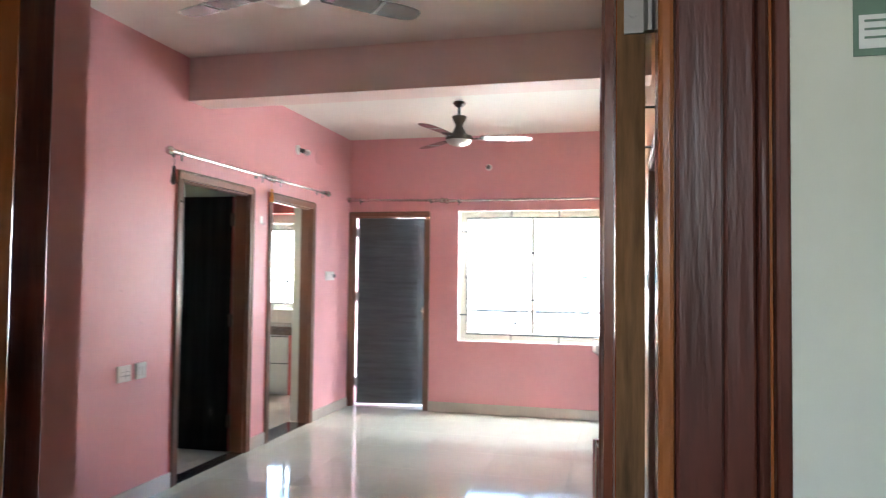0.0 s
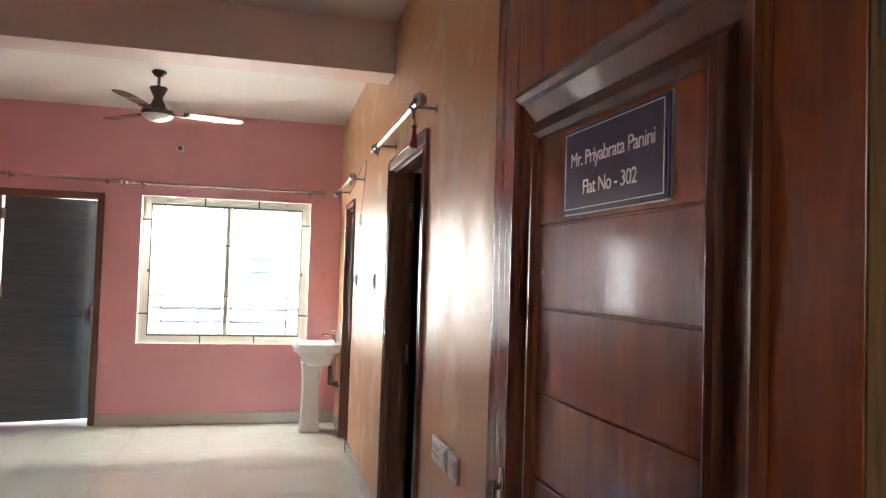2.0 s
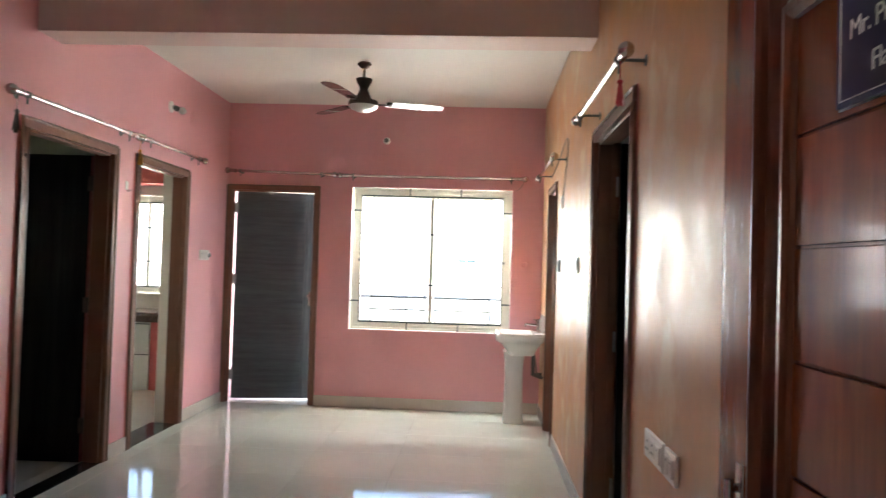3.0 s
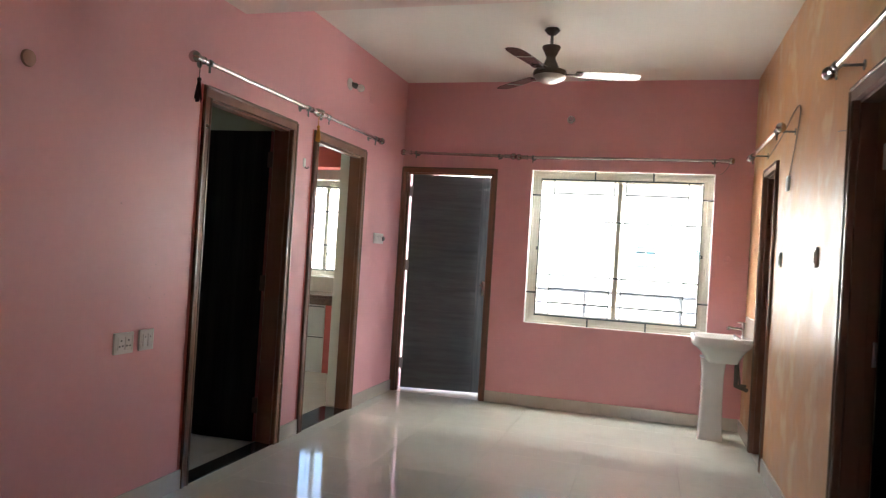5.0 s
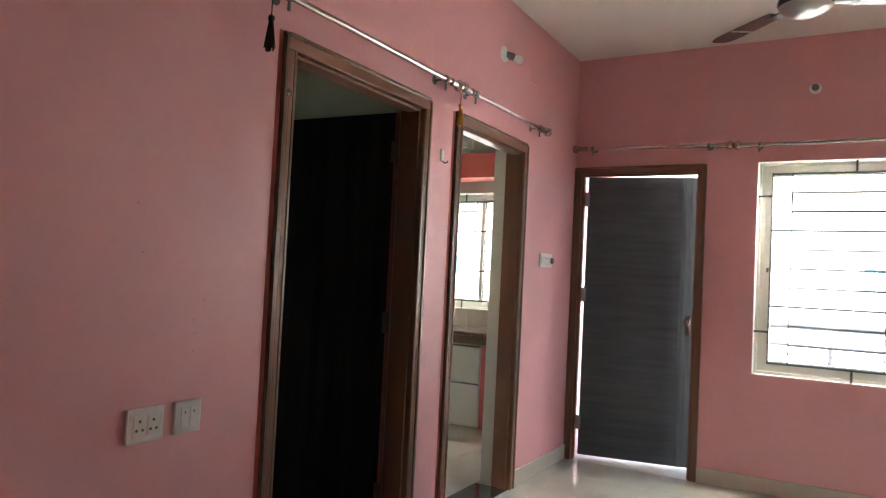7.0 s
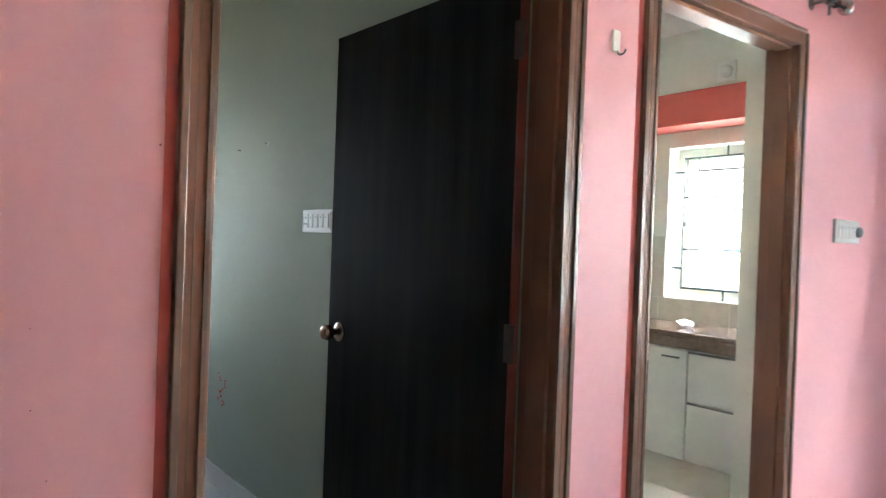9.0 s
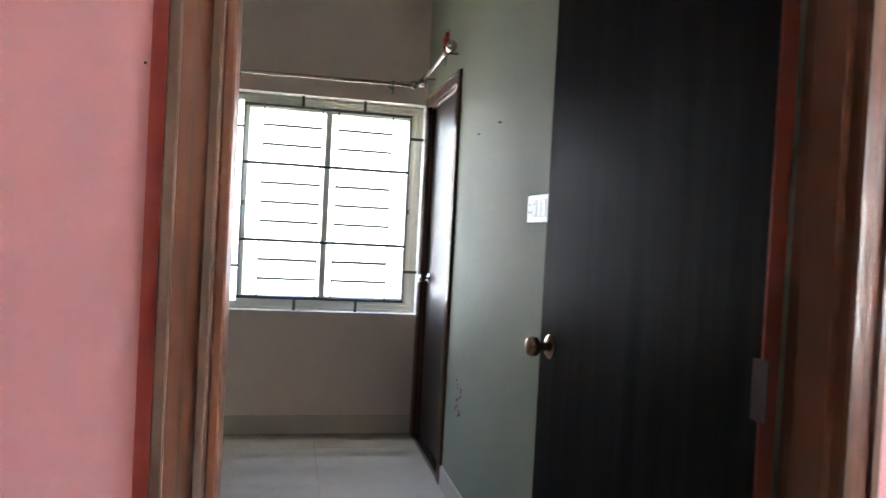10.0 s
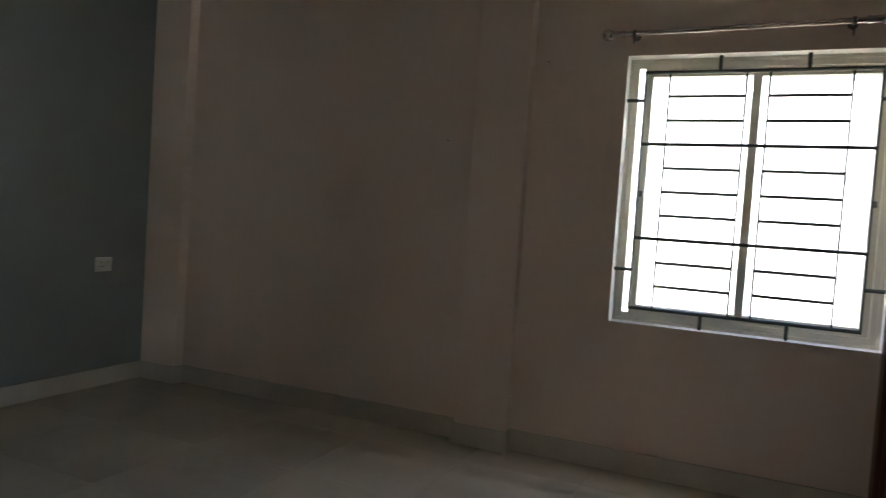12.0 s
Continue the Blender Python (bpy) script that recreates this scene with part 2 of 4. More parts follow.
def ring(bm, x0, x1, z0, z1, w, profile):
    """A mitred rectangular moulding in the xz plane; profile: (inset share, y) pairs from outside to inside."""
    loops = []
    for s, y in profile:
        d = s * w
        loops.append([bm.verts.new(p) for p in ((x0 + d, y, z0 + d), (x1 - d, y, z0 + d), (x1 - d, y, z1 - d), (x0 + d, y, z1 - d))])
    for a, b in zip(loops, loops[1:]):
        for k in range(4):
            bm.faces.new((a[k], a[(k + 1) % 4], b[(k + 1) % 4], b[k]))
    return bm


# ---- walls ----
def wall(name, x0, x1, y0, y1, holes, faces, label, z0=0.0, z1=2.89, extra=()):
    """A wall with openings cut through it. holes: (a0, a1, z0, z1) along its longer side. faces: material per side (w, e, s, n, cut)."""
    along_x = (x1 - x0) > (y1 - y0)
    a0, a1 = (x0, x1) if along_x else (y0, y1)
    cuts = sorted({a0, a1, *[h[0] for h in holes], *[h[1] for h in holes]})
    bm = bmesh.new()
    for p, q in zip(cuts, cuts[1:]):
        zs = [(z0, z1)]
        for h in holes:
            if h[0] <= p + 1e-6 and h[1] >= q - 1e-6:
                zs = [s for s in ((z0, h[2]), (h[3], z1)) if s[1] - s[0] > 1e-4]
        for s, t in zs:
            if along_x:
                bx(bm, p, q, y0, y1, s, t)
            else:
                bx(bm, x0, x1, p, q, s, t)
    mats = []
    for f in faces:
        if f not in mats:
            mats.append(f)
    ids = [mats.index(f) for f in faces]
    for f in bm.faces:
        n, c = f.normal, f.calc_center_median()
        f.normal_update()
        n = f.normal
        k = 4
        if n.x < -0.5 and abs(c.x - x0) < 1e-4:
            k = 0
        elif n.x > 0.5 and abs(c.x - x1) < 1e-4:
            k = 1
        elif n.y < -0.5 and abs(c.y - y0) < 1e-4:
            k = 2
        elif n.y > 0.5 and abs(c.y - y1) < 1e-4:
            k = 3
        f.material_index = ids[k]
    return structure(name, bm, mats, label, "wall")


H = 2.89
YB = -6.445         # bedroom's south wall
XW = -3.522         # bedroom's west wall
wall("wall_west", -0.125, 0, -6.56, -2.07, [(-3.09, -2.083, 0, 2.105)], (CREAM, PINK, CREAM, CREAM, CREAM), "pink painted plaster wall with a bedroom doorway")
wall("wall_kitchen_east", -0.215, 0, -2.07, 1.2, [(-1.832, -0.912, 0, 2.105)], (CREAM, PINK, CREAM, EXT, CREAM), "pink painted plaster wall with a kitchen doorway")
wall("wall_north", 0, 3.25, 0, 0.2, [(0.0, 0.913, 0, 2.10), (1.226, 2.758, 0.74, 2.101)], (EXT, EXT, PINK, EXT, WHITE), "pink painted wall with window and balcony doorway")
wall("wall_east", 3.05, 3.25, -6.335, 0, [(-3.96, -2.955, 0, 2.09), (-1.22, -0.64, 0, 2.05)], (PEACH, CREAM, PEACH, PEACH, CREAM), "glossy peach painted plaster wall with two doorways")
wall("wall_south", 0.0, 4.8, -6.56, -6.335, [(2.12, 3.012, 0, 2.16)], (CREAM, OUTER, OUTER, PINK, PINK), "entrance wall, pink inside and cream on the landing")
wall("wall_bedroom_north", XW, -0.125, -2.137, -2.07, [(-3.46, -2.585, 0, 2.11)], (CREAM, CREAM, PALE, CREAM, CREAM), "pale greenish bedroom wall, dimmed in its colour, with a toilet doorway")
wall("wall_bedroom_west", XW - 0.2, XW, YB - 0.12, 1.2, [(-3.333, -2.143, 0.754, 2.08)], (EXT, BEIGE, EXT, EXT, WHITE), "beige painted bedroom wall with a window")
wall("wall_bedroom_south", XW, -0.125, YB - 0.12, YB, [], (EXT, EXT, EXT, SLATE, SLATE), "dark slate blue painted bedroom wall")
wall("wall_kitchen_north", XW, -0.215, 1.0, 1.2, [(-1.884, -0.72, 0.965, 2.06)], (EXT, EXT, CREAM, EXT, WHITE), "cream kitchen wall with a window")
wall("wall_kitchen_west", -2.62, -2.5, -2.07, 1.0, [], (CREAM, CREAM, CREAM, CREAM, CREAM), "plain cream kitchen wall")
wall("wall_side_room_north", 3.25, 5.6, -2.5, -2.4, [], (PINK, PINK, PINK, PINK, PINK), "plain pink wall of the side room")
wall("wall_side_room_south", 3.25, 5.6, -5.6, -5.5, [], (PINK, PINK, PINK, PINK, PINK), "plain pink wall of the side room")
wall("wall_side_room_east", 5.5, 5.6, -5.5, -2.5, [], (PINK, PINK, PINK, PINK, PINK), "plain pink wall of the side room")
wall("wall_washroom_north", 3.25, 4.8, -0.3, -0.2, [], (CREAM, CREAM, CREAM, CREAM, CREAM), "plain cream washroom wall")
wall("wall_washroom_east", 4.7, 4.8, -2.4, -0.3, [], (CREAM, CREAM, CREAM, CREAM, CREAM), "plain cream washroom wall")
wall("wall_landing_west", 0.0, 0.12, -9.2, -6.56, [], (OUTER, OUTER, OUTER, OUTER, OUTER), "plain cream landing wall")
wall("wall_landing_east", 4.68, 4.8, -9.2, -6.56, [], (OUTER, OUTER, OUTER, OUTER, OUTER), "plain cream landing wall")
# out of view; its opening is added to let daylight onto the entrance wall
wall("wall_landing_south", 0.12, 4.68, -9.2, -9.05, [(2.2, 2.9, 1.4, 2.1)], (OUTER, OUTER, OUTER, OUTER, OUTER), "unseen cream landing wall with an added light opening")
# the slab south of the landing is an added overhang shading its opening
structure("ceiling", bx(box(XW - 0.25, 5.7, -11.2, 0.2, H, H + 0.14), XW - 0.25, 0.0, 0.2, 1.25, H, H + 0.14), CEIL, "flat off-white painted ceiling with an added south overhang", "ceiling")
structure("beam", bx(bmesh.new(), 0, 3.05, -2.985, -2.745, 2.59, H, 0.004), BEAMP, "dusty pink painted ceiling beam crossing the hall", "beam")
structure("pillar_bedroom", bx(bmesh.new(), XW, XW + 0.078, -4.111, -3.814, 0, H, 0.004), BEIGE, "beige pilaster on the bedroom wall", "pillar")
structure("pillar_bedroom_corner", bx(bmesh.new(), XW, XW + 0.078, YB, YB + 0.305, 0, H, 0.004), BEIGE, "beige corner pilaster in the bedroom", "pillar")

# ---- ground and balcony ----
structure("ground", box(-400, 400, -400, 400, -7.2, -7.0), GROUND, "dusty open ground far below the flat", "ground")
structure("balcony_floor", box(0.0, 3.25, 0.2, 1.35, -0.15, -0.02), CONC, "concrete balcony slab outside the window", "balcony")

# bedrock slab under the flat
floor = structure("floor", box(XW - 0.2, 5.6, -9.2, 1.2, -0.15, -0.006), GROUT, "floor of polished cream tiles with thin joints", "floor")


def skirting(name, runs, h=0.1, d=0.012):
    bm = bmesh.new()
    for x0, x1, y0, y1 in runs:
        bx(bm, x0, x1, y0, y1, 0.0, h, 0.002)
    return structure(name, bm, SKIRT, "cream tile skirting along the wall foot", "baseboard")


d = 0.012
skirting("baseboard_hall_west", [(0, d, -6.335, -3.09), (0, d, -2.083, -1.832), (0, d, -0.912, 0)])
skirting("baseboard_hall_north", [(0.913, 3.05, -d, 0)])
skirting("baseboard_hall_east", [(3.05 - d, 3.05, -6.335, -3.96), (3.05 - d, 3.05, -2.955, -1.22), (3.05 - d, 3.05, -0.64, -d)])
P, PS, PN, PC = XW + 0.078, -4.111, -3.814, YB + 0.305
skirting("baseboard_bedroom_west", [(XW, XW + d, PC + d, PS - d)], 0.112)
skirting("baseboard_bedroom_west_end", [(XW, XW + d, PN + d, -2.137)], 0.112)
skirting("baseboard_pillar", [(P, P + d, PS - d, PN + d), (XW, P, PS - d, PS), (XW, P, PN, PN + d)], 0.112)
skirting("baseboard_pillar_corner", [(P, P + d, YB, PC + d), (XW, P, PC, PC + d)], 0.112)
skirting("baseboard_bedroom_south", [(P + d, -0.125, YB, YB + d)], 0.112)
skirting("baseboard_bedroom_north", [(-2.585, -0.17, -2.137 - d, -2.137)])


# ---- doors ----
def turned(x, y, rz):
    return pose(x, y, 0, 0, 0, rz)


def door_frame(name, m, w, h, depth, label, mem=0.06, mat=FRAME, bead=BEAD, proud=0.012):
    """Local x across the opening, y into the wall, z up."""
    d = thing(name, m, label, "door", kind="structure")
    for nm, x0, x1 in (("jamb", 0, mem), ("jamb", w - mem, w)):
        part(nm, bx(bmesh.new(), x0, x1, -proud, depth, 0, h - mem, 0.004), mat, d)
        inner = x1 if x0 == 0 else x0
        s = 1 if x0 == 0 else -1
        bm = bmesh.new()
        a, b = sorted((inner, inner + s * 0.014))
        bx(bm, a, b, 0.012, depth - 0.045, 0, h - mem, 0.003)
        part("door_stop", bm, mat, d)
        a, b = sorted((x0 if s > 0 else x1, (x0 if s > 0 else x1) + s * 0.016))
        part("trim_bead", bx(bmesh.new(), a, b, -proud - 0.007, -proud, 0, h - mem * 0.2, 0.003), bead, d)
        a, b = sorted((inner - s * 0.012, inner))
        part("trim_bead", bx(bmesh.new(), a, b, -proud - 0.005, -proud, 0, h - mem, 0.002), bead, d)
    for x in (mem * 0.52, w - mem * 0.52):
        part("groove_line", box(x - 0.0012, x + 0.0012, -proud - 0.0006, -proud, 0, h - mem), bead, d)
    part("head", bx(bmesh.new(), 0, w, -proud, depth, h - mem, h, 0.004), mat, d)
    part("door_stop", bx(bmesh.new(), mem, w - mem, 0.012, depth - 0.045, h - mem - 0.014, h - mem, 0.003), mat, d)
    part("trim_bead", bx(bmesh.new(), 0.016, w - 0.016, -proud - 0.007, -proud, h - 0.016, h, 0.003), bead, d)
    return d


def hinge(parent, x, y, z, mat=RUST):
    bm = bmesh.new()
    bx(bm, x - 0.018, x + 0.018, y - 0.0015, y + 0.0015, z - 0.05, z + 0.05)
    cyl(bm, (x, y - 0.004, z - 0.052), (x, y - 0.004, z + 0.052), 0.006, 8)
    for k in (-0.03, 0, 0.03):
        cyl(bm, (x - 0.012, y - 0.003, z + k), (x - 0.012, y, z + k), 0.004, 8)
    return part("hinge", bm, mat, parent)


def knob_set(parent, x, y, z, side, mat):
    """A ball knob on a rose, standing out along local y by side."""
    bm = bmesh.new()
    m = Matrix.Translation((x, y, z)) @ Matrix.Rotation(radians(-90 * side), 4, "X")
    lathe(bm, [(0.001, 0), (0.034, 0), (0.034, 0.006), (0.026, 0.012), (0.012, 0.016), (0.011, 0.032), (0.017, 0.037), (0.026, 0.043), (0.028, 0.056), (0.023, 0.068), (0.014, 0.072), (0.001, 0.073)], 20, m)
    return part("door_knob", bm, mat, parent, smooth=40)


# bedroom door: open leaf beside the partition
bd = door_frame("door_1", turned(0, -3.09, 90), 1.007, 2.105, 0.125, "brown painted door frame with a dark open leaf")
lm = pose(0.934, 0.118, 0, 0, 0, 92.3)
bleaf = part("leaf", bx(bmesh.new(), 0.004, 0.922, -0.0, 0.032, 0.012, 2.026, 0.002), DARK, bd, "dark wenge veneer door leaf standing open", m=lm)
part("leaf_edge", bx(bmesh.new(), -0.001, 0.0035, 0.0, 0.032, 0.012, 2.026), REDRAW, bleaf, "raw red hinge edge")
for z in (0.25, 1.04, 1.84):
    hinge(bleaf, 0.0, 0.034, z)
knob_set(bleaf, 0.843, 0.032, 0.972, 1, BRONZE)
part("threshold", bx(bmesh.new(), 0.06, 0.947, -0.0, 0.125, -0.004, 0.004, 0.001), GRANITE, bd, "black granite threshold")

# kitchen doorway, no leaf in it
kd = door_frame("door_2", turned(0, -1.832, 90), 0.92, 2.105, 0.11, "brown painted kitchen door frame without a leaf")
part("strike_plate", box(0.8585, 0.861, 0.03, 0.06, 0.93, 1.02), STEEL, kd)
part("threshold", bx(bmesh.new(), 0.06, 0.86, -0.0, 0.215, -0.004, 0.004, 0.001), GRANITE, kd, "black granite threshold")

# balcony door, a little open outwards
gd = door_frame("door_3", turned(0.0, 0.0, 0), 0.913, 2.10, 0.10, "brown frame with a grey balcony door slightly open", mem=0.05)
gl = part("leaf", bx(bmesh.new(), 0.0, 0.662, 0.0, 0.034, 0.018, 2.046, 0.002), GREYV, gd, "grey oak veneer leaf, ajar", m=pose(0.067, 0.104, 0, 0, 0, 10.7))
part("stile", bx(bmesh.new(), 0.662, 0.765, 0.0, 0.034, 0.018, 2.046, 0.002), GREYU, gl)
part("groove", bx(bmesh.new(), 0.6605, 0.6635, -0.0006, 0.0, 0.035, 2.03), GREYPL, gl)
bm = bmesh.new()
bx(bm, 0.716, 0.744, -0.006, 0.0, 0.93, 1.07, 0.003)
cyl(bm, (0.73, -0.006, 1.03), (0.73, -0.03, 1.03), 0.009, 12)
bx(bm, 0.699, 0.739, -0.042, -0.03, 1.018, 1.042, 0.005)
part("door_handle", bm, CHROME, gl, smooth=40)
for z in (0.25, 1.18, 1.88):
    hinge(gd, 0.062, 0.102, z, SILVER)

# side room door and washroom door in the peach wall
rd = door_frame("door_4", turned(3.05, -2.955, -90), 1.005, 2.09, 0.125, "brown frame with a dark leaf open into the side room")
rl = part("leaf", bx(bmesh.new(), 0.0, 0.88, -0.034, 0.0, 0.012, 2.02, 0.002), DARK, rd, "dark wenge veneer leaf standing open", m=pose(0.066, 0.125, 0, 0, 0, 84))
for z in (0.25, 1.0, 1.80):
    hinge(rd, 0.064, 0.115, z, SILVER)
part("threshold", bx(bmesh.new(), 0.06, 0.945, 0.0, 0.2, -0.004, 0.004, 0.001), GRANITE, rd)
wd = door_frame("door_5", turned(3.05, -0.64, -90), 0.58, 2.05, 0.10, "narrow brown frame with a closed grey washroom door", mem=0.05)
part("leaf", bx(bmesh.new(), 0.052, 0.528, 0.058, 0.09, 0.01, 1.998, 0.002), GREYU, wd, "closed grey veneer leaf")

# toilet door in the bedroom
td = door_frame("door_6", turned(-3.46, -2.137, 0), 0.875, 2.11, 0.067, "dark brown frame with a closed toilet door", mat=TEAKD, bead=BEAD)
tl = part("leaf", bx(bmesh.new(), 0.062, 0.813, 0.032, 0.06, 0.03, 2.048, 0.002), WENGE, td, "closed dark brown leaf")
knob_set(tl, 0.13, 0.032, 1.0, -1, CHROME)
part("threshold", bx(bmesh.new(), 0.06, 0.815, -0.012, 0.065, 0.0, 0.028, 0.003), GRANITE, td)

# entrance frame
ed = thing("door_7", turned(2.12, -6.56, 0), "dark mahogany entrance door frame with moulded edges", "door", kind="structure")
W, HH = 0.892, 2.16
part("jamb", bx(bmesh.new(), W - 0.085, W, 0.004, 0.088, 0, HH - 0.1, 0.004), TEAKD, ed)
part("jamb", bx(bmesh.new(), 0, 0.035, 0.004, 0.125, 0, HH - 0.1, 0.004), TEAKD, ed)
part("trim_bead", bx(bmesh.new(), W - 0.099, W - 0.0852, -0.001, 0.010, 0, HH - 0.1, 0.004), AMBER, ed, "amber varnished rounded bead")
part("door_stop", bx(bmesh.new(), W - 0.098, W - 0.0852, 0.0105, 0.088, 0, HH - 0.1, 0.002), TEAK, ed)
part("trim_bead", bx(bmesh.new(), 0.0352, 0.045, 0.0, 0.06, 0, HH - 0.1, 0.004), AMBER, ed, "amber varnished rounded bead")
for a, b, y0, y1, mt in ((W - 0.047, W - 0.021, -0.012, 0.004, TEAKD), (W - 0.021, W - 0.012, -0.018, 0.004, TEAKD), (W - 0.012, W - 0.008, -0.012, 0.004, AMBER), (W - 0.008, W + 0.004, -0.02, -0.0005, TEAKD),
                        (0.0, 0.03, -0.012, 0.004, TEAKD), (-0.025, 0.0, -0.018, -0.0005, TEAKD)):
    part("architrave", bx(bmesh.new(), a, b, y0, y1, 0, HH - 0.03, 0.003), mt, ed)
part("head", bx(bmesh.new(), 0.0, W, 0.004, 0.088, HH - 0.1, HH, 0.004), TEAKD, ed)
part("architrave", bx(bmesh.new(), -0.02, W + 0.004, -0.016, -0.0005, HH - 0.03, HH + 0.03, 0.004), TEAKD, ed)

# entrance leaf, open along the peach wall
el = thing("entrance_door", pose(2.876, -6.46, 0, 0, 0, 91.95), "glossy reddish teak entrance door, open, with grooved panel", "door")
LW, LH = 0.91, 2.05
part("leaf", bx(bmesh.new(), 0.002, LW, -0.029, -0.014, 0.01, LH, 0.002), TEAK, el)
for nm, x0, x1, z0, z1 in (("stile", 0.002, 0.111, 0.01, LH), ("stile", 0.78, LW, 0.01, LH), ("rail", 0.111, 0.78, 1.793, LH), ("rail", 0.111, 0.78, 0.01, 0.20)):
    part(nm, bx(bmesh.new(), x0, x1, -0.014, 0.0, z0, z1, 0.0015), TEAK, el)
part("hinge_edge", box(-0.001, 0.002, -0.029, -0.001, 0.01, LH), TEAKE, el, "unvarnished teak edge")
part("panel_moulding", ring(bmesh.new(), 0.111, 0.78, 0.20, 1.793, 0.098, [(0, -0.001), (0, 0.010), (0.10, 0.013), (0.2, 0.008), (0.26, 0.001), (0.62, -0.009), (0.72, -0.003), (0.78, 0.006), (0.9, 0.008), (1.0, 0.002), (1.0, -0.013)]), TEAKM, el, "darker moulded surround")
edges = [1.70, 1.541, 1.399, 1.253, 1.107, 0.961, 0.815, 0.669, 0.523, 0.377, 0.29]
for zt, zb in zip(edges, edges[1:]):
    part("panel_board", bx(bmesh.new(), 0.205, 0.686, -0.014, -0.006, zb + 0.002, zt - 0.002, 0.0015), TEAK, el)
plate = part("nameplate", bx(bmesh.new(), 0.285, 0.576, -0.005, 0.001, 1.552, 1.684, 0.001), NAVY, el, "navy acrylic nameplate with white lettering")
part("plate_back", box(0.283, 0.578, -0.0058, -0.0035, 1.550, 1.686), SILVER, plate)
bm = bmesh.new()
for a, b, c, e in ((0.292, 0.569, 1.558, 1.5595), (0.292, 0.569, 1.6765, 1.678), (0.292, 0.2935, 1.558, 1.678), (0.5675, 0.569, 1.558, 1.678)):
    bx(bm, a, b, 0.001, 0.0016, c, e)
part("border_line", bm, LETTER, plate)
for words, zc, size in (("Mr. Priyabrata Panini", 1.632, 0.0315), ("Flat No - 302", 1.587, 0.0315)):
    cu = bpy.data.curves.new("lettering", "FONT")
    cu.body, cu.size, cu.align_x, cu.extrude = words, size, "CENTER", 0.0003
    cu.space_character = 0.92
    cu.materials.append(LETTER)
    tx = new("lettering", cu)
    tx.parent = plate
    tx.matrix_basis = pose(0.4305, 0.0016, zc - 0.008, 90, 0, 180)
bm = bmesh.new()
bx(bm, 0.808, 0.832, 0.0, 0.004, 0.88, 1.085, 0.002)
cyl(bm, (0.82, 0.004, 1.05), (0.82, 0.018, 1.05), 0.007, 10)
cyl(bm, (0.82, 0.004, 0.92), (0.82, 0.018, 0.92), 0.007, 10)
cyl(bm, (0.82, 0.018, 1.062), (0.82, 0.018, 0.908), 0.007, 10)
part("lock_plate", bm, CHROME, el, "chrome lock plate with pull", smooth=40)
for z in (0.25, 1.0, 1.713):
    bm = bmesh.new()
    bx(bm, -0.004, -0.001, -0.028, -0.008, z - 0.055, z + 0.055)
    for k in (-0.035, 0.0, 0.035):
        cyl(bm, (-0.0052, -0.017, z + k), (-0.003, -0.017, z + k), 0.004, 8)
    cyl(bm, (-0.006, -0.033, z - 0.055), (-0.006, -0.033, z + 0.055), 0.006, 10)
    part("hinge", bm, STEEL, el, "steel butt hinge")


# ---- windows ----
def window(name, m, w, h, label, sashes=2, slid=0.0, fr=0.045):
    """Local x across, z up from the sill, y outwards from the frame's inner face."""
    win = thing(name, m, label, "window", kind="structure")
    fm = bmesh.new()
    ring(fm, 0, w, 0, h, fr, [(0, 0.06), (0, 0), (0.35, 0), (0.4, 0.006), (1, 0.006), (1, 0.06)])
    part("window_frame", fm, UPVC, win)
    half = (w - 2 * fr) / sashes
    for k in range(sashes):
        a, b, y = fr + k * half - 0.02 * (k > 0) + slid * (k == 0), fr + (k + 1) * half + 0.02 * (k < sashes - 1), 0.012 + 0.022 * (k % 2)
        sm = bmesh.new()
        ring(sm, a, b, fr, h - fr, 0.042, [(0, y + 0.02), (0, y), (0.9, y), (1, y + 0.006), (1, y + 0.02)])
        s = part("sash", sm, UPVC, win)
        g = part("pane", box(a + 0.04, b - 0.04, y + 0.010, y + 0.013, fr + 0.04, h - fr - 0.04), GLASS, s)
        g.visible_shadow = False
        part("latch", bx(bmesh.new(), (a + 0.012 if k == 0 else b - 0.028), (a + 0.028 if k == 0 else b - 0.012), y - 0.01, y, h * 0.48, h * 0.48 + 0.03, 0.002), GREYPL, s)
    return win


